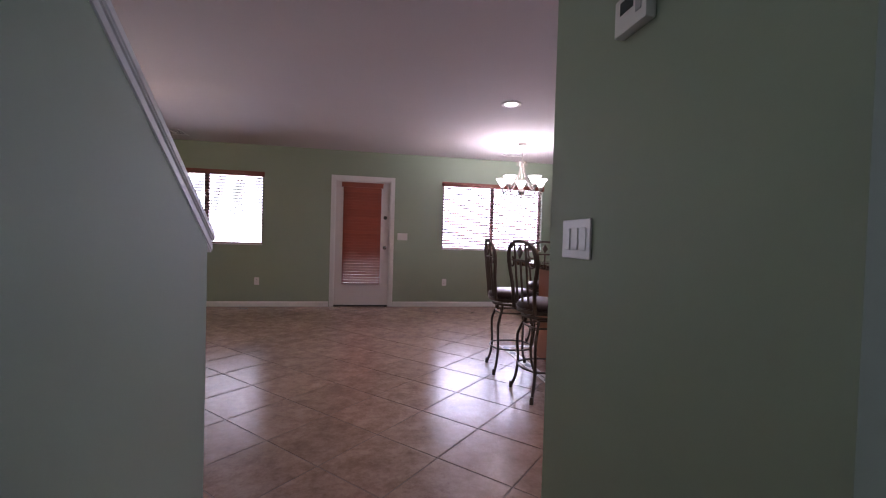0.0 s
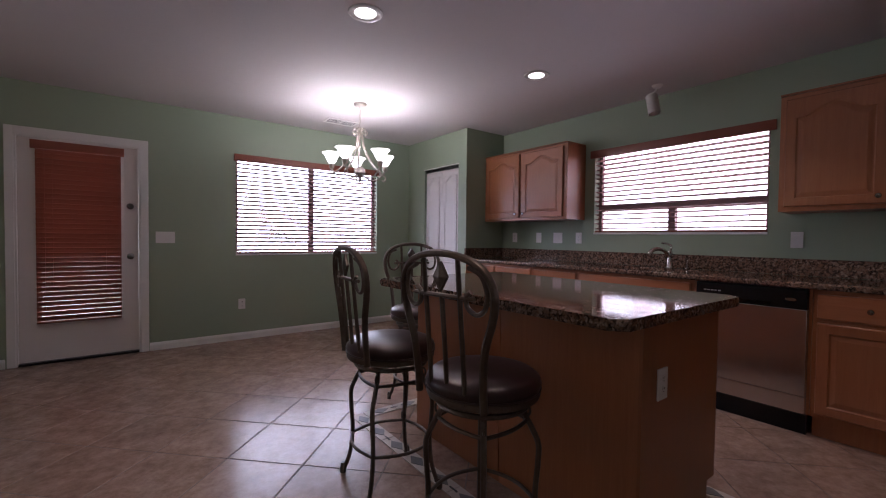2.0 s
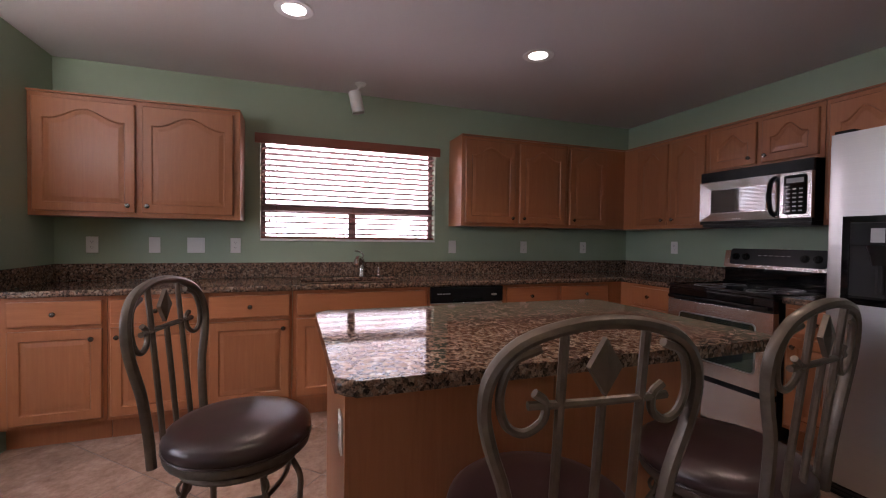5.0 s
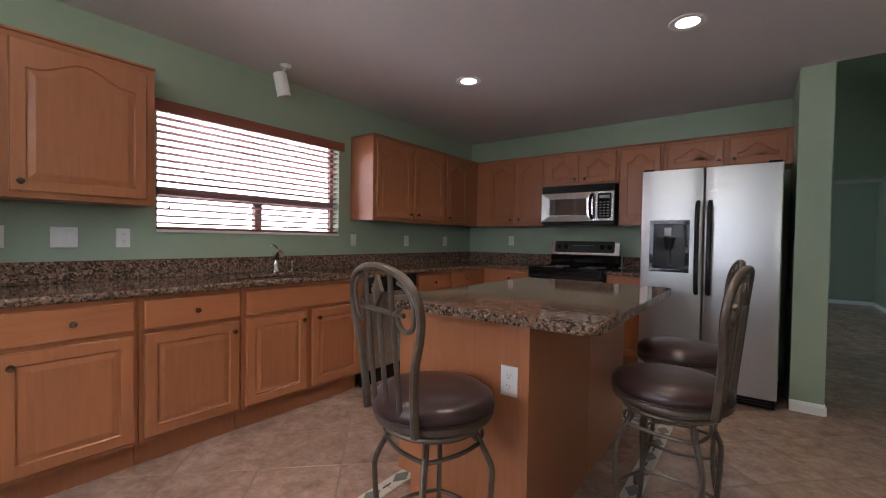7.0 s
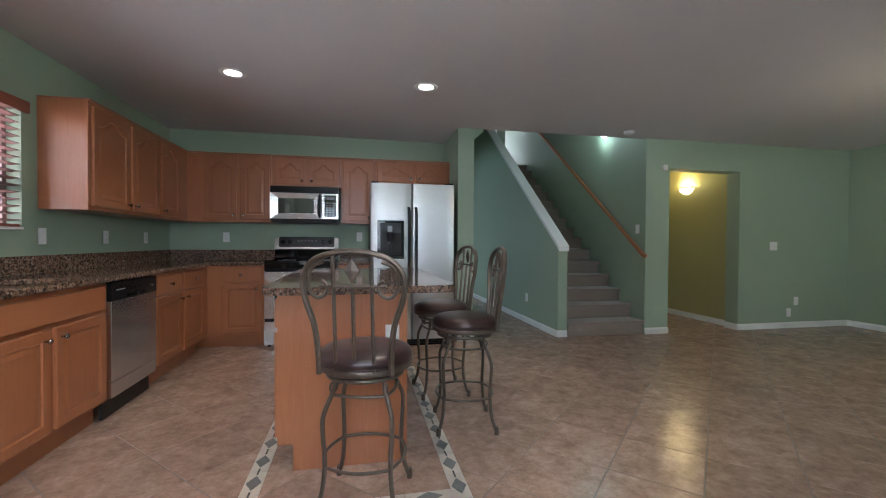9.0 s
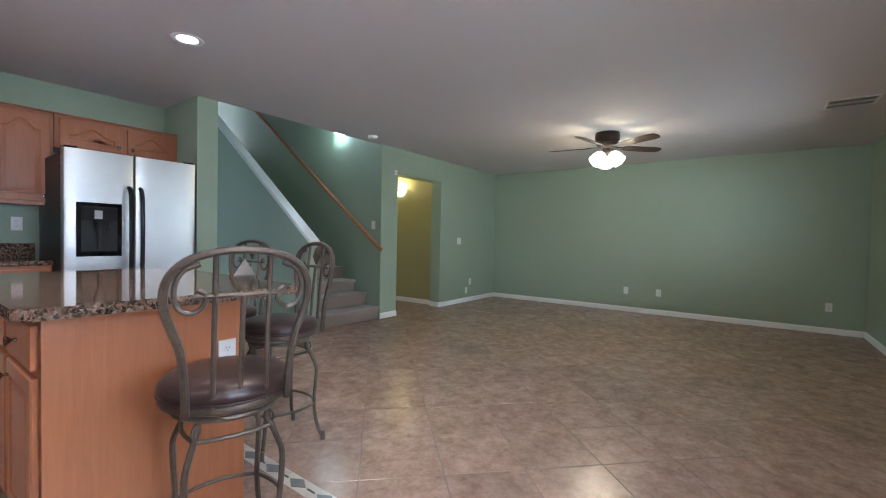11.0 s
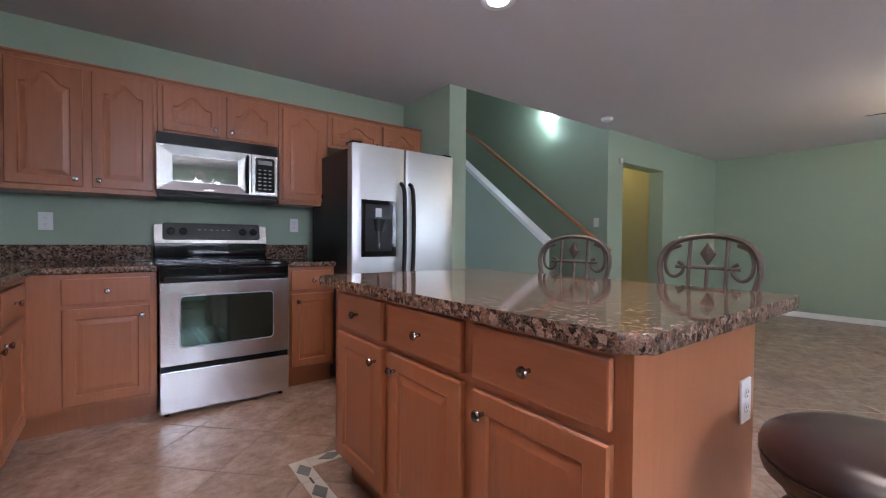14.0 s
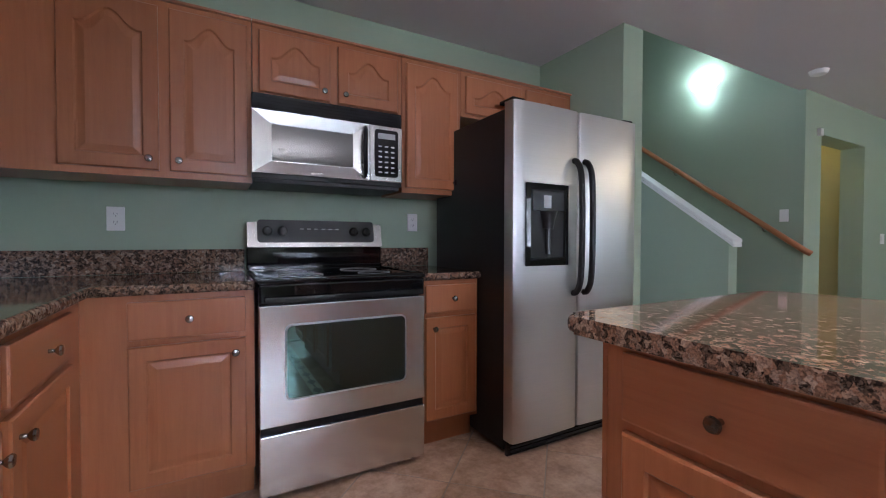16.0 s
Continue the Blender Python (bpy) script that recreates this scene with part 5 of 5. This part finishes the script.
# ---- ceiling fan ----
FX, FY = -2.67, 3.86
fan = thing("ceiling_fan", "dark five-blade hugger ceiling fan with lit glass shades", "ceiling fan", (FX, FY, 0))
part("motor", lathe(bmesh.new(), [(0.0, 2.272), (0.07, 2.272), (0.095, 2.285), (0.118, 2.308), (0.13, 2.335), (0.126, 2.345), (0.138, 2.36), (0.145, 2.42), (0.138, 2.432), (0.138, H - 0.0005)], steps=28), FANWOOD, fan, smooth=True)
for k in range(5):
    a = 62 - 72 * k
    bm = prism(bmesh.new(), [(0.2, -0.05), (0.3, -0.062), (0.6, -0.068), (0.68, -0.055), (0.7, -0.02), (0.7, 0.02), (0.68, 0.055), (0.6, 0.068), (0.3, 0.062), (0.2, 0.05)], -0.003, 0.003)
    bl = part("blade", bm, FANWOOD, fan)
    bl.matrix_basis = pose(0, 0, 2.285, 0, 0, a) @ pose(0, 0, 0, -13, 0, 0)
    part("blade_iron", boxes((0.08, 0.24, -0.018, 0.018, 0.0035, 0.008), bevel=0.001), BLACKMAT, bl)
part("switch_housing", lathe(bmesh.new(), [(0.0, 2.165), (0.04, 2.167), (0.052, 2.19), (0.05, 2.25), (0.045, 2.27), (0.0, 2.2715)], steps=22), IRON, fan, smooth=True)
for k in range(3):
    a = radians(120 * k + 80)
    m = Matrix.Rotation(a, 4, "Z") @ Matrix.Translation((0.05, 0, 2.2)) @ Matrix.Rotation(radians(-46), 4, "Y") @ Matrix.Rotation(radians(180), 4, "X")
    bm = lathe(bmesh.new(), [(0.022, 0.0), (0.05, 0.012), (0.076, 0.05), (0.082, 0.09), (0.076, 0.125), (0.084, 0.15)], steps=20, m=m)
    part("shade", bm, FANGLASS, fan, "lit frosted glass tulip shade", True)
part("pull_chain", tube(bmesh.new(), [(0.02, 0, 2.16), (0.02, 0, 2.05)], 0.0015, 5), CHROME, fan)
for k in range(3):
    a = radians(120 * k + 80)
    point_light("fan_bulb", (FX + 0.2 * math.cos(a), FY + 0.2 * math.sin(a), 2.045), 7.0, (1.0, 0.74, 0.42), 0.03)

# ---- recessed lights, spot, vents, sconces ----
for x, y in ((2.89, 2.15), (1.35, 2.18), (1.37, 3.69), (2.88, 3.68)):
    can = thing("recessed_light", "white-rimmed recessed ceiling light, lit", "downlight", (x, y, 0), "recessed kitchen lights")
    bm = bmesh.new()
    lathe(bm, [(0.061, H - 0.002), (0.08, H - 0.009), (0.098, H - 0.006), (0.102, H - 0.0005)], steps=32)
    part("trim_ring", bm, PLASTIC, can, smooth=True)
    part("lamp", lathe(bmesh.new(), [(0.0, H - 0.009), (0.045, H - 0.0075), (0.063, H - 0.003)], steps=28), CANLAMP, can, "glowing lamp face", True)
    sp = new("downlight_beam", bpy.data.lights.new("downlight_beam", "SPOT"))
    sp.data.energy, sp.data.spot_size, sp.data.spot_blend, sp.data.color, sp.data.shadow_soft_size = 32, radians(110), 0.7, (1.0, 0.79, 0.58), 0.07
    sp.location = (x, y, H - 0.03)

spot = thing("spotlight", "white cylinder spotlight on a ceiling mount, unlit", "spotlight", (3.84, 3.18, 0))
part("mount", lathe(bmesh.new(), [(0.0, H - 0.025), (0.03, H - 0.022), (0.045, H - 0.0005)], steps=20), PLASTIC, spot, smooth=True)
part("stem", tube(bmesh.new(), [(0, 0, H - 0.02), (0, 0.02, H - 0.05), (0, 0.035, H - 0.085)], 0.008, 8), PLASTIC, spot, smooth=True)
cy = part("can", lathe(bmesh.new(), [(0.0, 0.0), (0.04, 0.0), (0.048, -0.008), (0.048, -0.17), (0.043, -0.17), (0.04, -0.1), (0.0, -0.1)], steps=24), PLASTIC, spot, smooth=True)
cy.matrix_basis = pose(0, 0.05, H - 0.07, -12, 3, 0)


def vent(name, x, y, w, d, turn, label):
    v = thing(name, label, "vent", (x, y, H), turn=turn)
    part("frame", boxes((-w / 2, w / 2, -d / 2, -d / 2 + 0.02, -0.008, -0.0005), (-w / 2, w / 2, d / 2 - 0.02, d / 2, -0.008, -0.0005), (-w / 2, -w / 2 + 0.02, -d / 2 + 0.02, d / 2 - 0.02, -0.008, -0.0005), (w / 2 - 0.02, w / 2, -d / 2 + 0.02, d / 2 - 0.02, -0.008, -0.0005), (-0.008, 0.008, -d / 2 + 0.02, d / 2 - 0.02, -0.008, -0.0005), bevel=0.001), PLASTIC, v)
    part("backing", boxes((-w / 2 + 0.02, w / 2 - 0.02, -d / 2 + 0.02, d / 2 - 0.02, -0.002, -0.0005)), SLOT, v)
    n = int((d - 0.04) / 0.016)
    for k in range(n):
        yy = -d / 2 + 0.028 + k * 0.016
        s = part("slat", boxes((-w / 2 + 0.021, -0.009, -0.0028, 0.0028, -0.0005, 0.0005), (0.009, w / 2 - 0.021, -0.0028, 0.0028, -0.0005, 0.0005)), PLASTIC, v)
        s.matrix_basis = pose(0, yy, -0.006, 22, 0, 0)


vent("ceiling_vent", 2.22, 5.99, 0.36, 0.2, 0, "white louvred ceiling vent near the dining window")
vent("ceiling_vent", -2.66, 6.0, 0.3, 0.36, 0, "white louvred ceiling vent in the living room")


def sconce(place, turn, glass, metal, label):
    s = thing("wall_sconce", label, "wall sconce", place, turn=turn)
    bm = bmesh.new()
    n = 16
    rows = []
    for r, z in ((0.0, -0.09), (0.06, -0.075), (0.105, -0.035), (0.13, 0.0)):
        rows.append([bm.verts.new((r * math.cos(math.pi + math.pi * i / n) * 1.1, r * math.sin(math.pi + math.pi * i / n) * 0.75 - 0.0005, z)) for i in range(n + 1)])
    for a, b in zip(rows, rows[1:]):
        for i in range(n):
            bm.faces.new((a[i], a[i + 1], b[i + 1], b[i]))
    bmesh.ops.remove_doubles(bm, verts=bm.verts, dist=1e-6)
    bmesh.ops.recalc_face_normals(bm, faces=bm.faces)
    part("bowl", bm, glass, s, "lit half-bowl glass shade", True)
    for z in (0.006, 0.022):
        part("band", tube(bmesh.new(), [(0.147 * math.cos(math.pi + math.pi * i / 16), 0.1 * math.sin(math.pi + math.pi * i / 16), z) for i in range(17)], 0.004, 6), metal, s, smooth=True)
    part("back_plate", boxes((-0.09, 0.09, -0.012, -0.0005, -0.02, 0.05), bevel=0.003), metal, s)


sconce((-3.16, 0.05, 1.98), 90, WARMGLASS, IRON, "amber half-bowl wall sconce, lit, in the hall")
point_light("hall_sconce_bulb", (-3.07, 0.05, 2.02), 16, (1.0, 0.72, 0.3), 0.04)
sconce((SX0, 0.16, 2.76), 90, COOLGLASS, CHROME, "half-bowl stairwell wall sconce, lit")
point_light("stair_sconce_bulb", (SX0 + 0.09, 0.16, 2.80), 9, (0.9, 1.0, 0.95), 0.04)
point_light("stair_sconce_spill", (SX0 + 0.12, 0.16, 2.64), 2.2, (0.85, 1.0, 0.95), 0.04)

# upstairs window frame and a post on the landing
window("window_4", 0.95, 3.0, 4.6, (-0.5, -6.0, 0), 180, "two", "bright upstairs window")
post = thing("landing_post", "white painted square post on the upstairs landing", "post", (-1.32, -3.6, TOPZ))
part("shaft", boxes((-0.1, 0.1, -0.1, 0.1, 0.001, 2.38), bevel=0.004), TRIM, post)

window("window_5", 2.0, 0.8, 2.1, (3.06, -2.4, 0), -90, "two", "front room window")

# ---- outside ground ----
tagged(to_object("ground", boxes((-60, 60, -60, 60, -0.3, -0.1)), painted("pale_gravel", (0.32, 0.27, 0.22), (0.42, 0.36, 0.3), 0.9, 120, 0.5)), "pale gravel ground round the house", "ground", kind="structure")
tagged(to_object("roof", boxes((XW - 0.6, XE + 0.6, -8.0, YB + 0.6, 5.32, 5.5)), painted("roof_felt", (0.2, 0.16, 0.14), (0.25, 0.2, 0.17), 0.9)), "flat roof slab over the house", "roof", kind="structure")
for nm, sp in (("wall_upper_shell_north", (XW - T, XE + T, YB, YB + T, H + 0.28, 5.32)), ("wall_upper_shell_east", (XE, XE + T, -7.3, YB, H + 0.28, 5.32)), ("wall_upper_shell_west", (XW - T, XW, -7.3, YB, H + 0.28, 5.32)),
               ("wall_rear_east", (XE, XE + T, -7.3, YS - T, F, H + 0.28)), ("wall_rear_south", (XW - T, XE + T, -7.3, -7.16, F, 2.74))):
    tagged(to_object(nm, boxes(sp), GREEN), "plain outer wall closing the house", "wall", kind="structure")

# ---- floor ----
floor = tagged(to_object("floor", boxes((XW - 0.1, XE + 0.1, -7.1, YB + 0.1, -0.05, -0.0025)), GROUT), "diagonal beige stone tile floor with grey grout", "floor", kind="structure")
floor.location = (0, 0, F)
PITCH, GAP = 0.42, 0.006
U0, V0 = 0.23, 0.14
S2 = math.sqrt(0.5)
half = (PITCH - GAP) / 2


def tile_mesh(outline):
    """Bevelled tile from an outline; the first ring is the foot, then the arris, then the top."""
    bm = bmesh.new()
    c = Vector((sum(p[0] for p in outline) / len(outline), sum(p[1] for p in outline) / len(outline)))
    rings = []
    for z, shrink in ((-0.003, 0.0), (-0.0012, 0.0), (0.0, 0.0022)):
        ring = []
        for p in outline:
            d = c - Vector(p)
            q = Vector(p) + (d.normalized() * shrink * 1.4 if d.length > 1e-6 else d)
            ring.append(bm.verts.new((q.x, q.y, z)))
        rings.append(ring)
    n = len(outline)
    for a, b in zip(rings, rings[1:]):
        for i in range(n):
            bm.faces.new((a[i], a[(i + 1) % n], b[(i + 1) % n], b[i]))
    bm.faces.new(rings[-1])
    return bm


def clip(poly, x0, x1, y0, y1):
    for axis, lim, sign in ((0, x0, 1), (0, x1, -1), (1, y0, 1), (1, y1, -1)):
        out = []
        for i, p in enumerate(poly):
            q = poly[(i + 1) % len(poly)]
            pin, qin = (p[axis] - lim) * sign >= 0, (q[axis] - lim) * sign >= 0
            if pin:
                out.append(p)
            if pin != qin:
                t = (lim - p[axis]) / (q[axis] - p[axis])
                out.append((p[0] + t * (q[0] - p[0]), p[1] + t * (q[1] - p[1])))
        poly = out
        if len(poly) < 3:
            return []
    return poly


shape = [(half * (a - b) * S2, half * (a + b) * S2) for a, b in ((1, 1), (-1, 1), (-1, -1), (1, -1))]
area = (XW - 0.05, XE + 0.05, -7.05, YB + 0.05)
near, rest = [], []
for i in range(-20, 40):
    for j in range(-30, 40):
        u, v = U0 + (i + 0.5) * PITCH, V0 + (j + 0.5) * PITCH
        x, y = (u - v) * S2, (u + v) * S2
        poly = clip([(x + a, y + b) for a, b in shape], *area)
        if not poly:
            continue
        whole = len(poly) == 4 and abs(x - min(max(x, area[0] + 0.29), area[1] - 0.29)) < 1e-9 and abs(y - min(max(y, area[2] + 0.29), area[3] - 0.29)) < 1e-9
        if whole and y > 0.4 and x > -2.6 and not (IX0 + 0.3 < x < IX1 - 0.3 and IY0 + 0.3 < y < IY1 - 0.3) and x < 3.8:
            near.append((x, y))
        else:
            rest.append(poly)
TILE_ME = None
for x, y in near[:300]:
    if TILE_ME is None:
        ob = part("tile", tile_mesh(shape), TILE, floor)
        TILE_ME = ob.data
    else:
        ob = new("tile", TILE_ME)
        ob.parent = floor
    ob.location = (x, y, 0)
rest += [[(x + a, y + b) for a, b in shape] for x, y in near[300:]]
verts, faces = [], []
for poly in rest:
    k = len(verts)
    n = len(poly)
    verts += [(x, y, -0.003) for x, y in poly] + [(x, y, 0.0) for x, y in poly]
    faces += [[k + n + i for i in range(n)]] + [[k + i, k + (i + 1) % n, k + n + (i + 1) % n, k + n + i] for i in range(n)]
me = bpy.data.meshes.new("far_tiles")
me.from_pydata(verts, [], faces)
TILEFAR = tile_material("beige_stone_tile_joined", *TILE_TONES)
isl_geo = [n for n in TILEFAR.node_tree.nodes if n.bl_idname == "ShaderNodeNewGeometry"][0]
for l in list(TILEFAR.node_tree.links):
    if l.from_socket.name == "Random" and l.from_node.bl_idname == "ShaderNodeObjectInfo":
        target = l.to_socket
        TILEFAR.node_tree.links.remove(l)
        TILEFAR.node_tree.links.new(isl_geo.outputs["Random Per Island"], target)
me.materials.append(TILEFAR)
far_tiles = new("far_tiles", me)
far_tiles.parent = floor
tagged(far_tiles, kind="stuff")

# mosaic border round the island: cream strips, grey diamonds, black bars
border = thing("floor_border", "mosaic tile border of cream stone, grey diamonds and black bars round the island", "tile border", (0, 0, F), kind="structure")
MX0, MX1, MY0, MY1, BW = 1.405, 2.45, 1.885, 3.93, 0.085
data = {}


def piece(name, key, maker, mat, m):
    if key not in data:
        ob = part(name, maker(), mat, border)
        data[key] = ob.data
    else:
        ob = new(name, data[key])
        ob.parent = border
    ob.matrix_basis = m


def diamond():
    return prism(bmesh.new(), [(-0.062, 0), (0, -0.036), (0.062, 0), (0, 0.036)], 0.0042, 0.0062)


def bar():
    return boxes((-0.028, 0.028, -0.0045, 0.0045, 0.0042, 0.0058))


def strip(length):
    return boxes((-length / 2 + 0.0015, length / 2 - 0.0015, -BW / 2, BW / 2, -0.002, 0.004), bevel=0.001)


for (xa, ya, xb, yb) in ((MX0 + BW / 2, MY0, MX0 + BW / 2, MY1), (MX1 - BW / 2, MY0, MX1 - BW / 2, MY1), (MX0 + BW, MY0 + BW / 2, MX1 - BW, MY0 + BW / 2), (MX0 + BW, MY1 - BW / 2, MX1 - BW, MY1 - BW / 2)):
    L = math.hypot(xb - xa, yb - ya)
    n = max(1, round(L / 0.2))
    step = L / n
    turn = 90 if abs(xb - xa) < 1e-6 else 0
    for k in range(n):
        t = (k + 0.5) / n
        m = pose(xa + (xb - xa) * t, ya + (yb - ya) * t, 0, 0, 0, turn)
        piece("border_tile", ("s", round(step, 4)), lambda: strip(step), CREAM, m)
        piece("diamond", "d", diamond, SLATE, m)
        if k < n - 1:
            t2 = (k + 1) / n
            piece("bar", "b", bar, INK, pose(xa + (xb - xa) * t2, ya + (yb - ya) * t2, 0.0001, 0, 0, turn))
